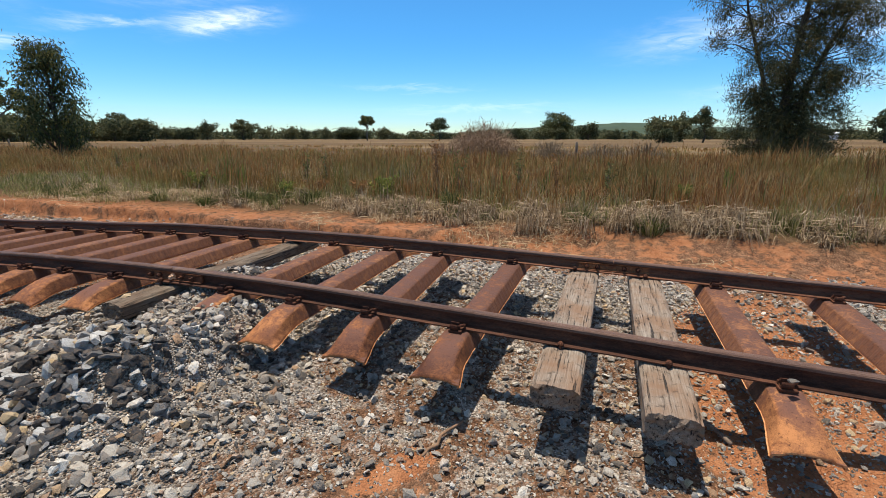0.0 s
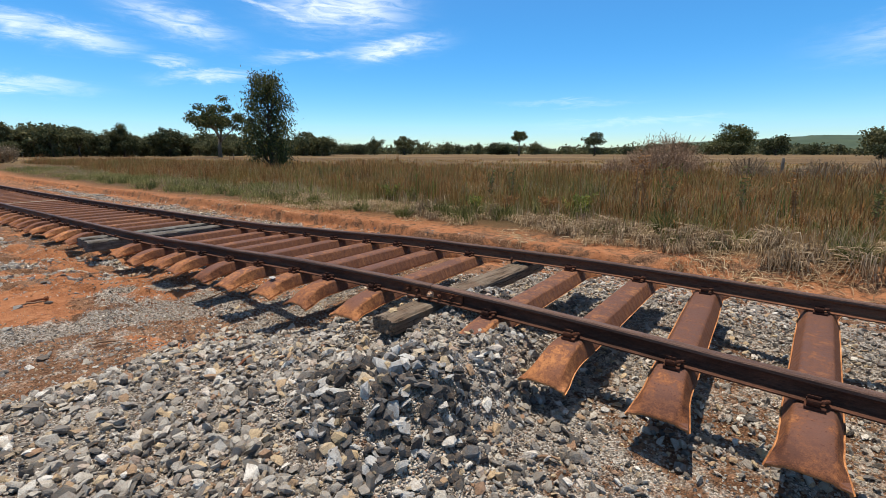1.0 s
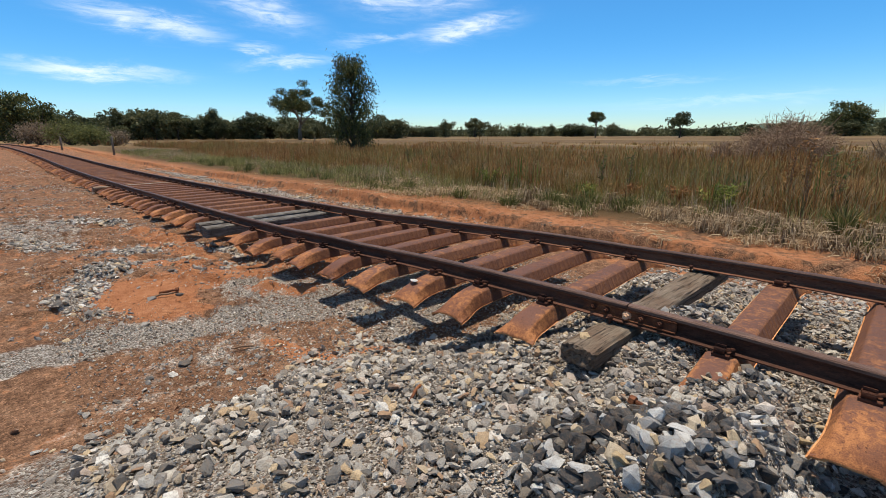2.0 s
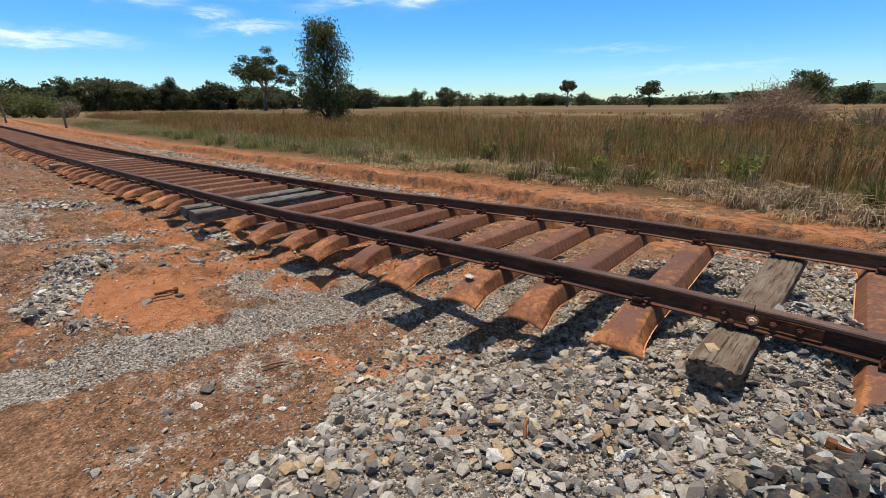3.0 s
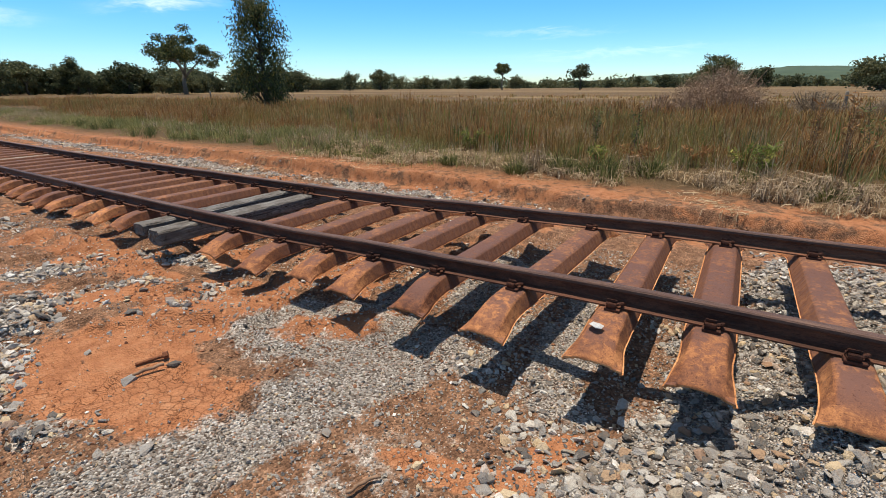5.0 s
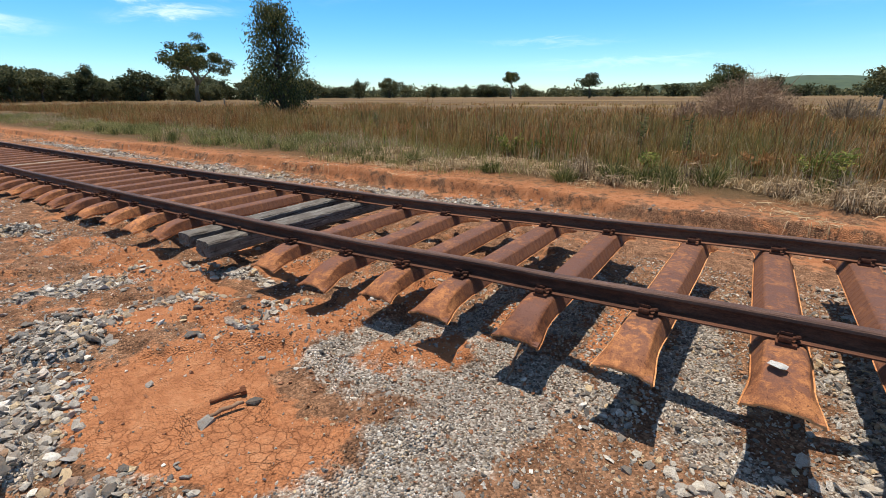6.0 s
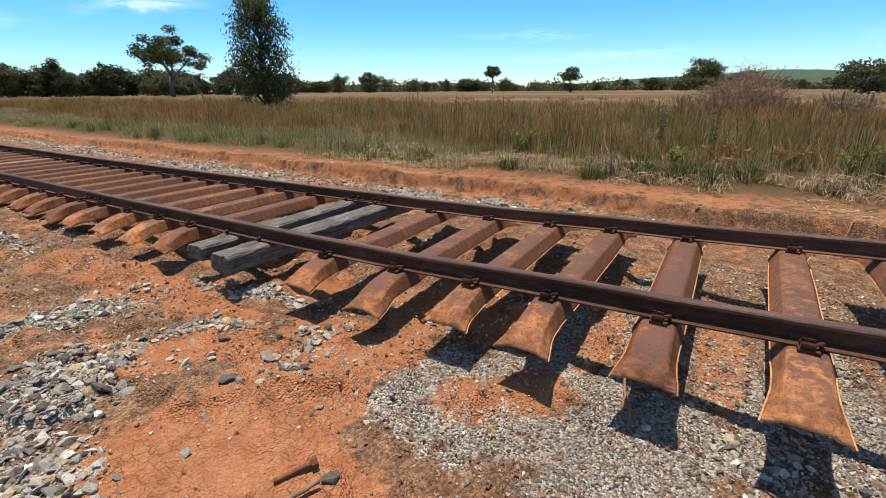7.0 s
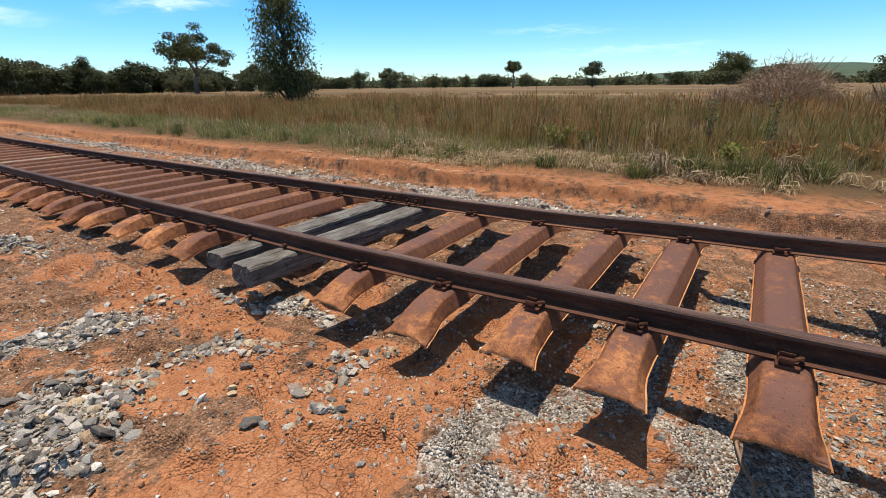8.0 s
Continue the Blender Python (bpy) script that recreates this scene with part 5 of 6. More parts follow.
def weed(px, py, h, spread, seed, mat, label, leaves=260, stems=9):
    """A bushy weed: branching stems with small leaves up them."""
    r = random.Random(seed)
    rn = np.random.default_rng(seed)
    ob = tagged(new("weed"), label, "weed")
    z = float(height(px, py))
    ob.location = (px, py, z)
    bm = bmesh.new()
    tips = []
    for s in range(stems):
        a = r.uniform(0, 6.283)
        e = spread * r.uniform(0.3, 1.0)
        pts = [(0.03 * math.cos(a), 0.03 * math.sin(a), -0.03)]
        for k2 in range(1, 5):
            t = k2 / 4
            pts.append((e * t ** 1.4 * math.cos(a) + r.gauss(0, 0.012), e * t ** 1.4 * math.sin(a) + r.gauss(0, 0.012), h * t * r.uniform(0.85, 1.0)))
        tube(bm, pts, [0.006, 0.005, 0.004, 0.003, 0.002], 4)
        tips.append(pts)
    part("stalk", bm_mesh("stalk", bm, M_STICK), ob)
    pos = []
    for _ in range(leaves):
        p = tips[r.randrange(stems)]
        t = r.uniform(1.2, 4)
        i = min(int(t), 3)
        q = Vector(p[i]).lerp(Vector(p[i + 1]), t - i)
        pos.append(q)
    pos = np.array(pos)
    out = rn.normal(0, 1, (leaves, 3)) * [1, 1, 0.6] + [0, 0, 0.25]
    out /= np.linalg.norm(out, axis=1)[:, None]
    v, q = cards(pos, out, rn.uniform(0.04, 0.12, leaves), rn.uniform(0.008, 0.017, leaves), rn)
    part("foliage", np_mesh("foliage", v, q, mat=mat), ob)
    return ob


for px, py, h, sp, sd, mt, lb in (
        (-8.95, 9.43, 0.50, 0.42, 1, M_WEED, "yellow-green ferny weed at the grass edge"), (-8.6, 9.9, 0.35, 0.3, 2, M_WEED, "yellow-green ferny weed in straw"),
        (-6.1, 9.1, 0.34, 0.3, 3, M_WEED, "yellow-green weed in straw"), (-3.58, 8.94, 0.55, 0.34, 4, M_WEED, "bright yellow-green weed beside bleached straw"),
        (-3.9, 9.3, 0.40, 0.34, 5, M_WEED, "low yellow-green weed in straw"), (1.9, 9.6, 0.45, 0.16, 6, M_WEED, "bright lime weed standing in straw"),
        (5.3, 9.0, 0.4, 0.25, 7, M_WEED, "yellow-green weed in straw"), (-5.50, 9.35, 0.38, 0.50, 8, M_RUSTWEED, "low rust-red weed spread on straw"),
        (-4.6, 9.7, 0.34, 0.40, 9, M_RUSTWEED, "rust-brown weed gone to seed"), (-13.2, 11.2, 0.5, 0.35, 10, M_RUSTWEED, "rust-brown weed gone to seed"),
        (-2.65, 9.4, 1.35, 0.12, 11, M_RUSTWEED, "tall dock stalk with rusty seed"), (-2.35, 9.9, 1.15, 0.22, 12, M_LIME, "tall leafy green weed beside dock"),
        (-3.0, 10.2, 1.2, 0.10, 13, M_RUSTWEED, "tall dock stalk with rusty seed"), (-5.7, 10.0, 1.0, 0.10, 14, M_LIME, "upright green weed stalk in grass"),
        (-6.6, 10.6, 0.95, 0.12, 15, M_LIME, "upright green weed stalk in grass"), (-1.2, 10.5, 1.1, 0.2, 16, M_LIME, "leaning leafy weed among grass"), (-0.4, 10.8, 1.0, 0.15, 17, M_RUSTWEED, "dock stalk with rusty seed"),
        (0.6, 10.2, 0.8, 0.2, 18, M_LIME, "leafy green weed among grass"), (-15, 12, 0.9, 0.12, 19, M_LIME, "upright green weed stalk in grass")):
    weed(px, py, h, sp, sd, mt, lb, 300 if h < 0.7 else 110, 10 if h < 0.7 else 5)


def bare_shrub(px, py, w_, h, seed, n, mat, label, leaf=0):
    """A dense leafless shrub of fine twigs."""
    rn = np.random.default_rng(seed)
    r = random.Random(seed)
    ob = tagged(new("shrub"), label, "shrub")
    ob.location = (px, py, float(height(px, py)))
    bm = bmesh.new()
    for s in range(16):
        a = r.uniform(0, 6.283)
        e = w_ * 0.4 * r.random()
        tube(bm, [(0.35 * w_ * (r.random() - 0.5), 0.2 * (r.random() - 0.5), -0.05), (e * math.cos(a) * 0.6, e * math.sin(a) * 0.6, h * 0.4), (e * math.cos(a), e * math.sin(a), h * 0.8)], [0.03, 0.02, 0.008], 5)
    part("branch_frame", bm_mesh("branch_frame", bm, mat), ob)
    th, u = rn.uniform(0, 6.283, n), rn.random(n)
    rad = rn.random(n) ** 0.5
    lump = 0.75 + 0.35 * np.sin(th * 3 + seed) * np.cos(th * 5 + 2 * seed)
    pos = np.stack([np.cos(th) * rad * w_ / 2 * lump, np.sin(th) * rad * w_ / 2.6, h * (0.05 + 0.78 * u * np.sqrt(np.clip(1 - 0.75 * rad ** 2, 0.1, 1)) * (0.8 + 0.25 * np.sin(th * 4 + seed)))], 1)
    out = np.stack([pos[:, 0] * 0.5 + rn.normal(0, 0.8, n), pos[:, 1] * 0.5 + rn.normal(0, 0.8, n), 0.40 + rn.normal(0, 0.7, n)], 1)
    out /= np.linalg.norm(out, axis=1)[:, None]
    v, q = cards(pos, out, rn.uniform(0.14, 0.40, n), rn.uniform(0.004, 0.009, n), rn)
    part("twig_tangle", np_mesh("twig_tangle", v, q, mat=mat), ob)
    return ob


bare_shrub(-5.45, 24.8, 4.9, 2.5, 1, 17000, M_TWIG, "large leafless purple-grey shrub, a dense tangle of twigs")
bare_shrub(-7.6, 24.0, 1.3, 1.15, 2, 1800, M_TWIG, "small bare twiggy shrub")
bare_shrub(-2.0, 25.5, 2.6, 1.25, 3, 3000, M_SHRUB, "low grey-brown shrub in dry grass")
bare_shrub(0.6, 25.0, 2.8, 1.10, 4, 3000, M_SHRUB, "low grey-brown shrub in dry grass")
bare_shrub(2.6, 26.0, 2.2, 1.2, 5, 2200, M_SHRUB, "low grey-brown shrub with dry tops")


# ---- trees ----
def branch_tips(bm, r, start, d, length, rad, depth, tips, spread=0.55, gravity=0.0):
    pts, rads, p, dd = [Vector(start)], [rad], Vector(start), Vector(d).normalized()
    for s in range(4):
        dd = (dd + Vector((r.gauss(0, 0.13), r.gauss(0, 0.13), r.gauss(0, 0.08) - gravity))).normalized()
        p = p + dd * length / 4
        pts.append(p.copy())
        rads.append(rad * (1 - 0.14 * (s + 1)))
    tube(bm, pts, rads, 6 if depth > 1 else 4)
    if depth == 0:
        tips.append((p.copy(), dd.copy()))
        return
    for s in range(r.choice((2, 3, 3))):
        side = Vector((r.gauss(0, 1), r.gauss(0, 1), r.gauss(0.15, 0.5))).normalized()
        i = r.choice((2, 3, 4))
        branch_tips(bm, r, pts[i], dd * (1 - spread) + side * spread, length * r.uniform(0.55, 0.8), rads[i] * 0.7, depth - 1, tips, spread, gravity)
    tips.append((p.copy(), dd.copy()))


def gum_meshes(seed, h, trunk, clumps_r, leaf_n, leaf_l, leaf_w, mat_leaf, mat_bark, limbs=4, spread=0.5, low=0.35, lean=0.0, fill=0):
    """Trunk and crown meshes of an open-crowned tree of height h."""
    r = random.Random(seed)
    rn = np.random.default_rng(seed)
    bm = bmesh.new()
    tips = []
    top = Vector((lean * h, 0, h * low))
    tube(bm, [(0, 0, -0.2), (0.02 * h * r.gauss(0, 1), 0.02 * h * r.gauss(0, 1), h * low * 0.5), top], [trunk * 1.25, trunk, trunk * 0.85], 8)
    for s in range(limbs):
        a = 6.283 * s / limbs + r.uniform(-0.5, 0.5)
        branch_tips(bm, r, top - Vector((0, 0, h * low * 0.25 * r.random())), (math.cos(a) * spread, math.sin(a) * spread, 1.0), h * (1 - low) * 0.48, trunk * 0.6, 2, tips, 0.5)
    bark = bm_mesh("trunk", bm, mat_bark, True)
    centre = np.array([t[0][:] for t in tips])
    if fill:
        lo_z, hi_z = h * 0.10, centre[:, 2].max()
        wide = np.abs(centre[:, :2]).max()
        u, a = rn.random(fill), rn.uniform(0, 6.283, fill)
        rr = wide * 0.85 * np.sqrt(rn.random(fill)) * np.sin(np.pi * np.clip(0.22 + 0.66 * u, 0, 1))
        centre = np.concatenate([centre, np.stack([rr * np.cos(a), rr * np.sin(a), lo_z + (hi_z - lo_z) * u], 1)])
    scale = h / max(centre[:, 2].max() + clumps_r * 0.5, 0.1)
    per = max(4, leaf_n // len(centre))
    pos = np.repeat(centre, per, 0)
    n = len(pos)
    g = rn.normal(0, 1, (n, 3))
    g /= np.linalg.norm(g, axis=1)[:, None]
    pos = pos + g * (rn.random(n) ** 0.45)[:, None] * clumps_r * np.array([1, 1, 0.8])
    out = rn.normal(0, 1, (n, 3)) + [0, 0, -0.6]
    out /= np.linalg.norm(out, axis=1)[:, None]
    v, q = cards(pos, out, rn.uniform(0.6, 1.2, n) * leaf_l, rn.uniform(0.6, 1.2, n) * leaf_w, rn)
    return bark, np_mesh("crown", v, q, mat=mat_leaf), scale


def tree(name, meshes, x, y, label, s=1.0, yaw=0.0, z=None, squash=1.0, group=""):
    bark, crown, sc = meshes
    ob = tagged(new(name), label, "tree", group)
    ob.matrix_basis = pose(x, y, float(height(x, y)) if z is None else z, 0, 0, yaw) @ Matrix.Diagonal((s * sc * squash, s * sc * squash, s * sc, 1))
    part("trunk", bark, ob), part("crown", crown, ob)
    return ob


def polar(az, dist):
    a = radians(az)
    return -2.0 + dist * math.sin(a), 0.5 + dist * math.cos(a)


def young_gum():
    """Upright young gum, leafy to the ground, yellowing at the top."""
    r, rn = random.Random(5), np.random.default_rng(5)
    ob = tagged(new("young_gum_tree"), "upright bushy young gum tree with hanging dark green leaves", "tree")
    x, y = -29.6, 19.5
    ob.location = (x, y, float(height(x, y)))
    bm = bmesh.new()
    H = 5.95
    tube(bm, [(0, 0, -0.2), (0.1, 0, 1.5), (0.0, 0.1, 3.2), (0.1, 0, 5.0), (-0.1, 0, H)], [0.13, 0.11, 0.085, 0.05, 0.015], 8)
    cl = []
    for i in range(120):
        t = r.uniform(0.10, 1.0)
        wd = 1.42 * math.sin(math.pi * min(1.0, 0.20 + 0.74 * t)) ** 0.6 * r.uniform(0.35, 1.15)
        a = r.uniform(0, 6.283)
        end = Vector((wd * math.cos(a), wd * math.sin(a), H * t + 0.25))
        tube(bm, [(0, 0, max(0.3, H * t - wd * 0.8)), end * 0.55 + Vector((0, 0, 0.45 * (H * t - wd * 0.5))), end], [0.03, 0.02, 0.006], 4)
        cl.append(end)
    part("trunk", bm_mesh("trunk", bm, M_BARK, True), ob)
    per = 105
    pos = np.repeat(np.array([c[:] for c in cl]), per, 0)
    n = len(pos)
    pos = pos + rn.normal(0, 0.25, (n, 3)) * [1, 1, 1.1]
    out = rn.normal(0, 0.55, (n, 3)) + [0, 0, -0.8]
    out /= np.linalg.norm(out, axis=1)[:, None]
    v, q = cards(pos, out, rn.uniform(0.12, 0.26, n), rn.uniform(0.022, 0.042, n), rn)
    part("crown", np_mesh("crown", v, q, mat=M_LEAF), ob)


young_gum()


def sheoak():
    """Big she-oak: dark trunk, rising limbs, drooping needle sprays down to the grass."""
    r, rn = random.Random(11), np.random.default_rng(11)
    ob = tagged(new("sheoak_tree"), "tall dark she-oak with drooping needle foliage and two main stems", "tree")
    x, y = 9.0, 29.0
    ob.location = (x, y, float(height(x, y)))
    bm = bmesh.new()
    stems = [[(0, 0, -0.3), (0.05, 0, 1.2), (0.1, 0, 3.0), (0.3, 0.1, 5.5), (0.5, 0.1, 8.0), (0.4, 0, 11.0)],
             [(0.15, 0, 0.9), (0.6, 0.1, 2.2), (1.0, 0.1, 3.8), (1.6, 0.2, 5.6), (2.6, 0.2, 7.6), (3.5, 0.2, 9.2)],
             [(0.05, 0, 2.0), (-0.6, 0.3, 3.2), (-1.2, 0.4, 5.0), (-2.0, 0.4, 7.4), (-2.4, 0.3, 9.4)]]
    rads = [[0.30, 0.25, 0.20, 0.15, 0.10, 0.03], [0.17, 0.15, 0.13, 0.10, 0.06, 0.02], [0.13, 0.11, 0.09, 0.06, 0.02]]
    for s, rr in zip(stems, rads):
        tube(bm, s, rr, 9)
    sprays = []
    for i in range(330):
        s = stems[r.choice((0, 0, 0, 1, 1, 2))]
        t = r.uniform(0.35, len(s) - 1.02)
        k2 = int(t)
        p = Vector(s[k2]).lerp(Vector(s[k2 + 1]), t - k2)
        reach = r.uniform(0.5, 2.9) * (1.0 - 0.02 * p.z)
        a = r.uniform(0, 6.283)
        end = p + Vector((reach * math.cos(a), reach * 0.8 * math.sin(a), r.uniform(-0.9, 0.9) * (0.5 + 0.12 * p.z) - (0.3 if p.z < 2.0 else 0)))
        end.z = max(end.z, 0.7)
        mid = p.lerp(end, 0.55) + Vector((0, 0, 0.25))
        tube(bm, [p, mid, end], [0.038, 0.022, 0.007], 4)
        sprays += [(mid.lerp(end, 0.55), 0.8), (end, 1.0)]
    part("trunk", bm_mesh("trunk", bm, M_BARK, True), ob)
    per = 120
    pos = np.repeat(np.array([p[:] for p, _ in sprays]), per, 0)
    n = len(pos)
    pos = pos + rn.normal(0, 0.24, (n, 3))
    dr = np.repeat(rn.normal(0, 0.5, (len(sprays), 3)), per, 0)
    out = dr + rn.normal(0, 0.40, (n, 3)) + [0, 0, -0.35]
    out /= np.linalg.norm(out, axis=1)[:, None]
    v, q = cards(pos, out, rn.uniform(0.14, 0.32, n), rn.uniform(0.009, 0.018, n), rn)
    part("needles", np_mesh("needles", v, q, mat=M_NEEDLE), ob)


sheoak()

FAR = [gum_meshes(20 + i, h, 0.28, cr, 2100, 0.80, 0.27, M_FARLEAF, M_BARK, lim, sp, low, 0.0, fl) for i, (h, cr, lim, sp, low, fl) in enumerate((
    (10, 1.5, 5, 0.6, 0.22, 26), (11, 1.4, 4, 0.5, 0.32, 14), (9, 1.6, 5, 0.7, 0.18, 30), (12, 1.3, 4, 0.45, 0.36, 10), (8, 1.5, 5, 0.6, 0.12, 34), (10, 1.2, 4, 0.5, 0.25, 30)))]
LONE = gum_meshes(41, 17.5, 0.40, 1.5, 9000, 0.50, 0.16, M_LEAF, M_GUM_BARK, 4, 0.75, 0.30, 0.03)
ROUND = gum_meshes(43, 9.5, 0.45, 1.5, 9000, 0.45, 0.16, M_LEAF, M_BARK, 7, 0.95, 0.16, 0.0, 40)
SLIM = gum_meshes(47, 14, 0.30, 1.3, 4500, 0.5, 0.17, M_LEAF, M_GUM_BARK, 3, 0.35, 0.42)
heights = (10, 11, 9, 12, 8, 10)


def put(meshes, az, dist, s, label, yaw=0.0, squash=1.0, name="gum_tree"):
    x, y = polar(az, dist)
    return tree(name, meshes, x, y, label, s, yaw, None, squash)


put(LONE, -61.7, 150, 1.0, "tall open-crowned gum tree with bare dead twigs", 20, 1.12)
put(SLIM, -27.0, 215, 0.78, "slim lone gum tree standing in the paddock", 40)
put(FAR[1], -18.3, 200, 0.85, "small lone gum tree in the paddock", 10)
put(ROUND, -4.61, 350, 2.0, "broad round-crowned gum tree in the paddock", 0, 1.1)
put(FAR[4], -0.98, 300, 1.3, "small dark round tree in the paddock", 70, 1.1)
put(FAR[2], 7.0, 150, 0.80, "dark spreading gum tree in the paddock", 15)
put(FAR[0], 9.0, 160, 0.85, "dark spreading gum tree in the paddock", 95)
put(FAR[3], 11.3, 140, 0.75, "slender gum tree with open crown", 35)
put(FAR[4], 7.6, 120, 0.42, "round green bush in the paddock", 50, 1.2)
put(FAR[5], 25.5, 150, 0.8, "thin half-dead gum tree", 35)
put(FAR[2], 20.0, 200, 0.7, "dark gum tree in the paddock", 12)
put(ROUND, -86.3, 95, 0.78, "big dark gum tree beyond the line", 30, 0.9)
put(FAR[3], -79.3, 190, 0.85, "dark gum tree standing above the wood", 30)
put(FAR[3], -70.6, 190, 0.9, "dark gum tree standing above the wood", 130)
put(FAR[1], -41.0, 300, 1.05, "round dark gum tree in the paddock", 130, 1.2)
put(FAR[0], -44.6, 260, 0.95, "dark gum tree in the paddock", 60)

rt = random.Random(77)
LBL = "dark green gum tree in the far wood"
for i in range(175):
    az = rt.uniform(-104, -50)
    dist = rt.uniform(185, 240)
    k2 = rt.randrange(6)
    x, y = polar(az, dist)
    tree("far_gum_tree", FAR[k2], x, y, LBL, rt.choice((0.6, 0.7, 0.85, 1.0, 1.1, 1.3, 1.55)) * rt.uniform(0.9, 1.1) * (6.8 / heights[k2]), rt.uniform(0, 360), None, rt.uniform(0.9, 1.3), "trees of the far wood")
for i in range(95):
    az = rt.uniform(-51, 34)
    dist = rt.uniform(330, 520)
    k2 = rt.randrange(6)
    x, y = polar(az, dist)
    tree("far_gum_tree", FAR[k2], x, y, LBL, rt.uniform(0.55, 1.1) * (8.5 / heights[k2]), rt.uniform(0, 360), None, rt.uniform(1.05, 1.5), "trees of the far wood")
for i in range(16):
    az = rt.uniform(34, 250)
    dist = rt.uniform(150, 300)
    x, y = polar(az, dist)
    tree("far_gum_tree", FAR[i % 6], x, y, LBL, rt.uniform(0.6, 1.0), rt.uniform(0, 360), None, rt.uniform(1.0, 1.4), "trees of the far wood")


def far_wood(n, az0, az1, d0, d1, h0, h1, seed, label, leaf=1.0, girth=0.42):
    """The unbroken low wood behind the single trees."""
    rn = np.random.default_rng(seed)
    az, dist = np.radians(rn.uniform(az0, az1, n)), rn.uniform(d0, d1, n)
    x, y = -2 + dist * np.sin(az), 0.5 + dist * np.cos(az)
    top = rn.uniform(h0, h1, n) * np.clip(1.0 + 1.6 * fbm(np.degrees(az) * 1.0, dist * 0, 0.9, 3, seed), 0.4, 1.8)
    per = 46
    pos = np.repeat(np.stack([x, y, height(x, y)], 1), per, 0)
    m2 = n * per
    u = rn.random(m2)
    tp = np.repeat(top, per)
    wide = tp * girth * np.sin(np.pi * np.clip(0.2 + 0.72 * u, 0, 1))
    a = rn.uniform(0, 6.283, m2)
    pos = pos + np.stack([np.cos(a) * wide, np.sin(a) * wide, tp * u], 1)
    out = rn.normal(0, 1, (m2, 3))
    out /= np.linalg.norm(out, axis=1)[:, None]
    v, q = cards(pos, out, rn.uniform(0.7, 1.5, m2) * leaf, rn.uniform(0.25, 0.5, m2) * leaf, rn)
    return tagged(new("far_wood", np_mesh("far_wood", v, q, mat=M_FARLEAF)), label, "wood", kind="stuff")


far_wood(420, -106, -50, 240, 285, 3.2, 6.6, 5, "dark gum wood closing off the paddock")
far_wood(800, -52, 36, 430, 600, 4.0, 9.0, 6, "thin dark line of far gum wood on the skyline", 2.0, 0.75)
far_wood(300, 36, 254, 300, 420, 5.0, 8.0, 7, "gum wood round the rest of the paddock")


def leafy_bush(x, y, w_, h, seed, mat, label):
    rn = np.random.default_rng(seed)
    r = random.Random(seed)
    ob = tagged(new("bush"), label, "bush")
    ob.location = (x, y, float(height(x, y)))
    bm = bmesh.new()
    cl = []
    for s in range(40):
        a, u = r.uniform(0, 6.283), r.random() ** 0.5
        e = Vector((w_ / 2 * u * math.cos(a), w_ / 2 * u * math.sin(a), h * (0.25 + 0.65 * r.random() * math.sqrt(1 - 0.7 * u * u))))
        tube(bm, [(0.1 * r.gauss(0, 1), 0.1 * r.gauss(0, 1), -0.1), e * 0.5, e], [0.05, 0.03, 0.008], 4)
        cl.append(e[:])
    part("stalk", bm_mesh("stalk", bm, M_BARK), ob)
    pos = np.repeat(np.array(cl), 80, 0)
    n = len(pos)
    pos = pos + rn.normal(0, 0.16 * h, (n, 3))
    pos[:, 2] = np.maximum(pos[:, 2], 0.1)
    out = rn.normal(0, 1, (n, 3)) + [0, 0, 0.3]
    out /= np.linalg.norm(out, axis=1)[:, None]
    v, q = cards(pos, out, rn.uniform(0.15, 0.35, n), rn.uniform(0.03, 0.07, n), rn)
    part("foliage", np_mesh("foliage", v, q, mat=mat), ob)


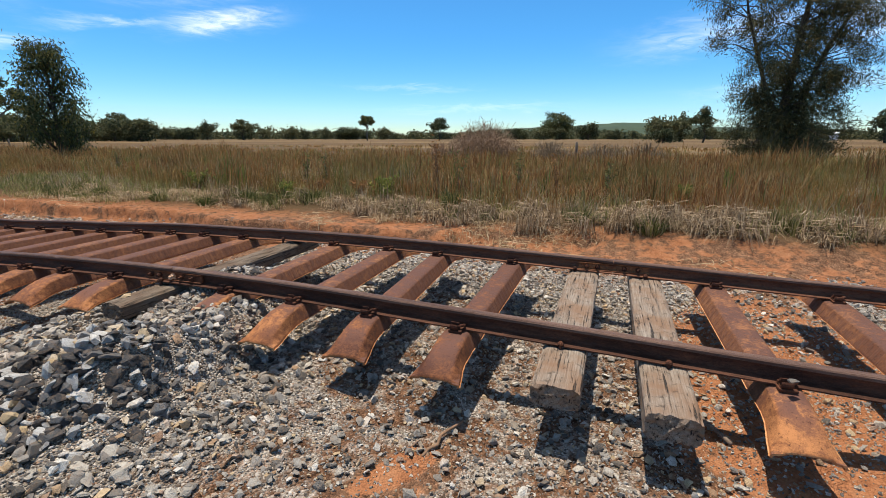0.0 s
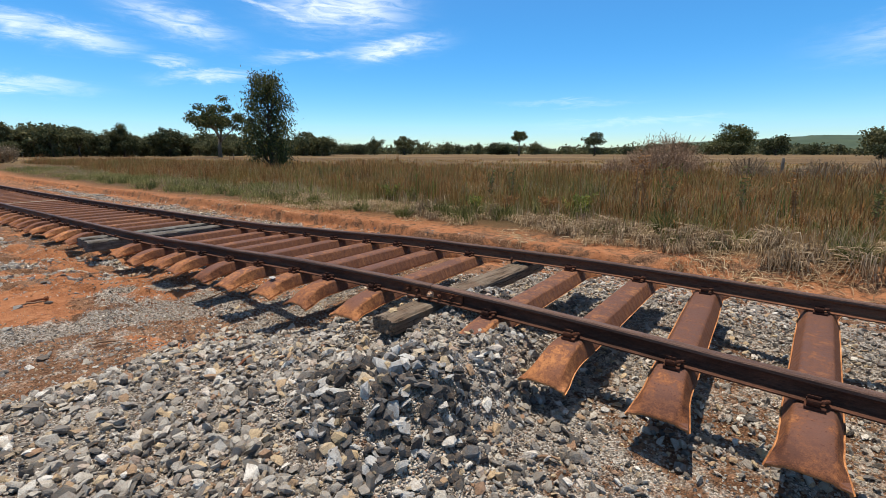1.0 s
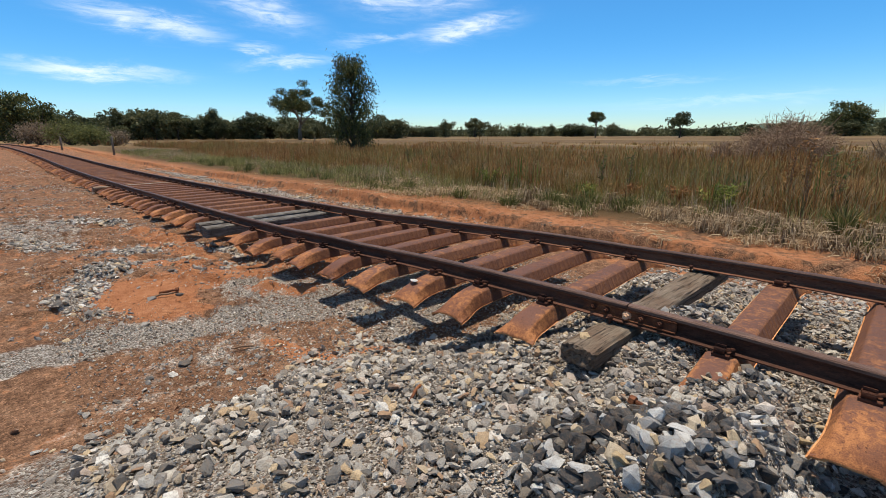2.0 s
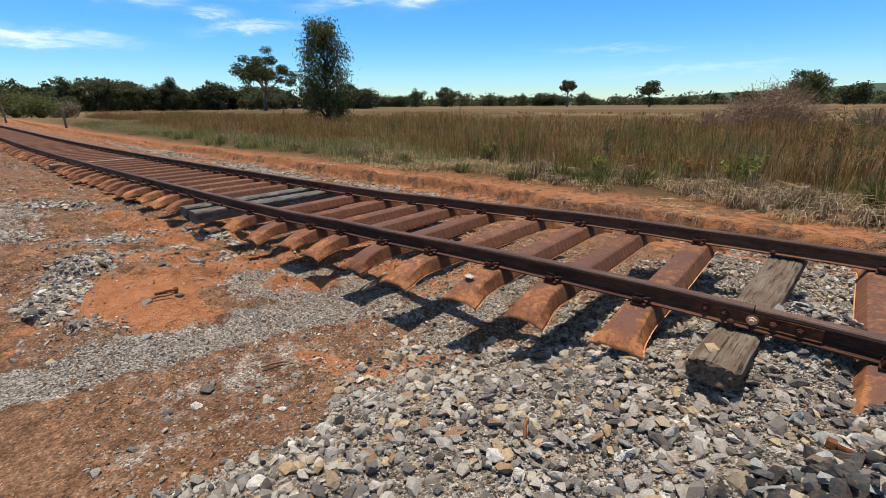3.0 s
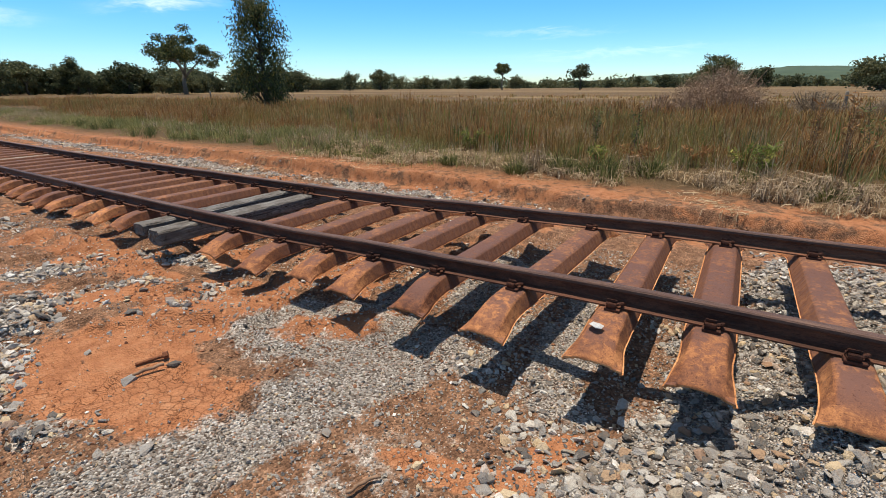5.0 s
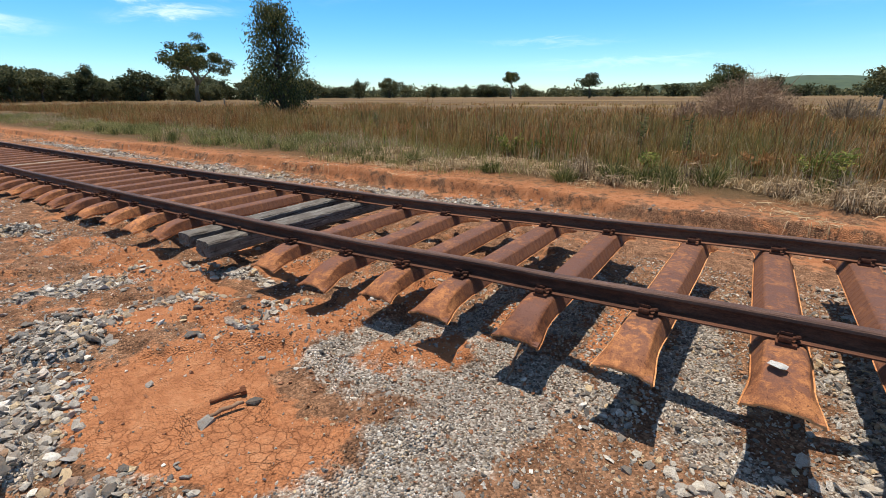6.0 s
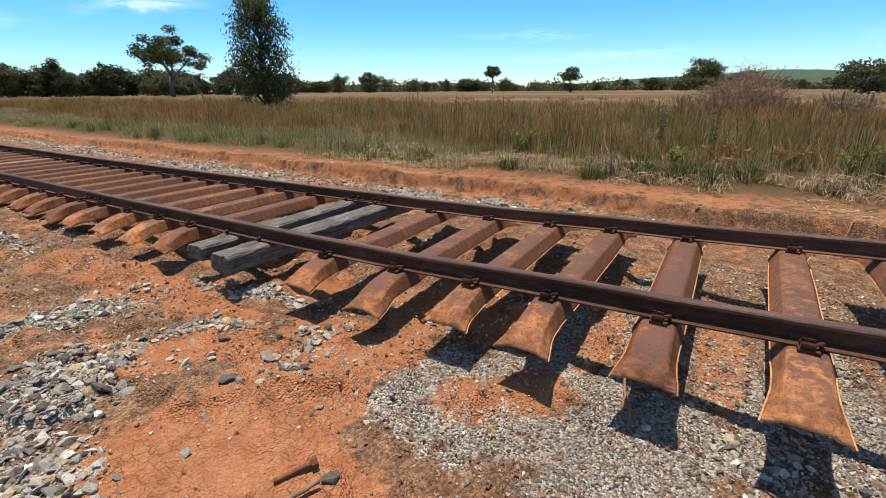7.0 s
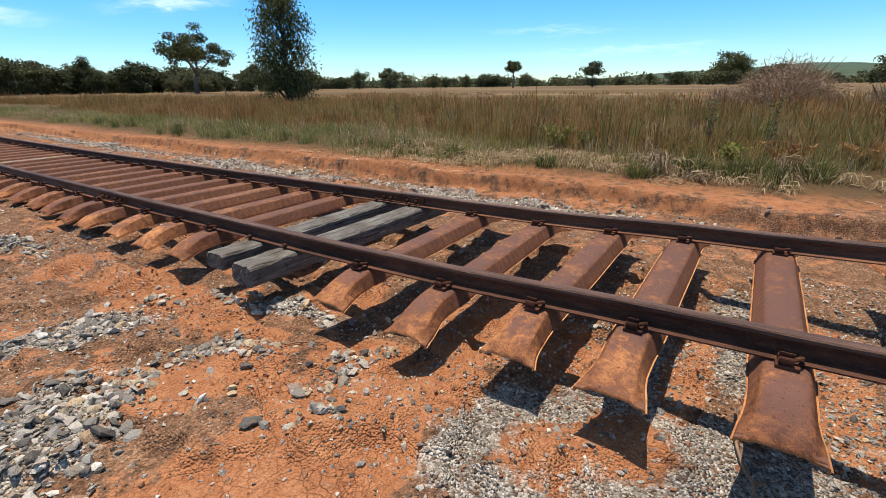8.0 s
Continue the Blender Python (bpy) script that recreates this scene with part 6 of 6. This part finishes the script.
for az, dist, w_, h, mt, lb in ((-83.2, 70, 4.2, 2.7, M_LIME, "light green leafy bush beyond the line"), (-81.5, 66, 3.0, 2.2, M_LIME, "small light green bush"), (-85.5, 75, 4, 2.6, M_SHRUB, "grey-brown scrub beside the line"), (-79.8, 75, 3.0, 1.9, M_SHRUB, "grey-brown scrub in the grass")):
    x, y = polar(az, dist)
    leafy_bush(x, y, w_, h, int(-az * 10), mt, lb)

# posts and the far shed
def post(x, y, h, r_, label):
    bm = bmesh.new()
    tube(bm, [(0, 0, -0.3), (0.01, 0, h * 0.6), (0.0, 0.01, h - 0.03), (0, 0, h)], [r_, r_ * 0.95, r_ * 0.9, r_ * 0.6], 8)
    ob = new("fence_post", bm_mesh("fence_post", bm, M_POST, True))
    ob.location = (x, y, float(height(x, y)))
    return tagged(ob, label, "post", "posts in the paddock")


for az, dist, h in ((-80.0, 40, 1.3), (-84.0, 55, 1.2), (2.5, 27, 1.0), (-60, 60, 1.1)):
    post(*polar(az, dist), h, 0.07, "grey wooden fence post in dry grass")


def shed(az, dist, w_, d_, h):
    x, y = polar(az, dist)
    ob = tagged(new("shed"), "far white sheet-metal farm shed with a low pitched roof", "shed")
    ob.matrix_basis = pose(x, y, float(height(x, y)), 0, 0, -az)
    bm = bmesh.new()
    box(bm, (0, 0, h / 2), (w_, d_, h), 0.05)
    part("wall", bm_mesh("wall", bm, M_WHITE), ob)
    bm = bmesh.new()
    vs = [bm.verts.new(p) for p in ((-w_ / 2 - .3, -d_ / 2 - .3, h), (w_ / 2 + .3, -d_ / 2 - .3, h), (w_ / 2 + .3, 0, h + 1.2), (-w_ / 2 - .3, 0, h + 1.2), (-w_ / 2 - .3, d_ / 2 + .3, h), (w_ / 2 + .3, d_ / 2 + .3, h))]
    bm.faces.new((vs[0], vs[1], vs[2], vs[3])), bm.faces.new((vs[3], vs[2], vs[5], vs[4])), bm.faces.new((vs[0], vs[3], vs[4])), bm.faces.new((vs[1], vs[5], vs[2]))
    part("roof", bm_mesh("roof", bm, M_WHITE), ob)


shed(20.6, 420, 16, 8, 4.0)
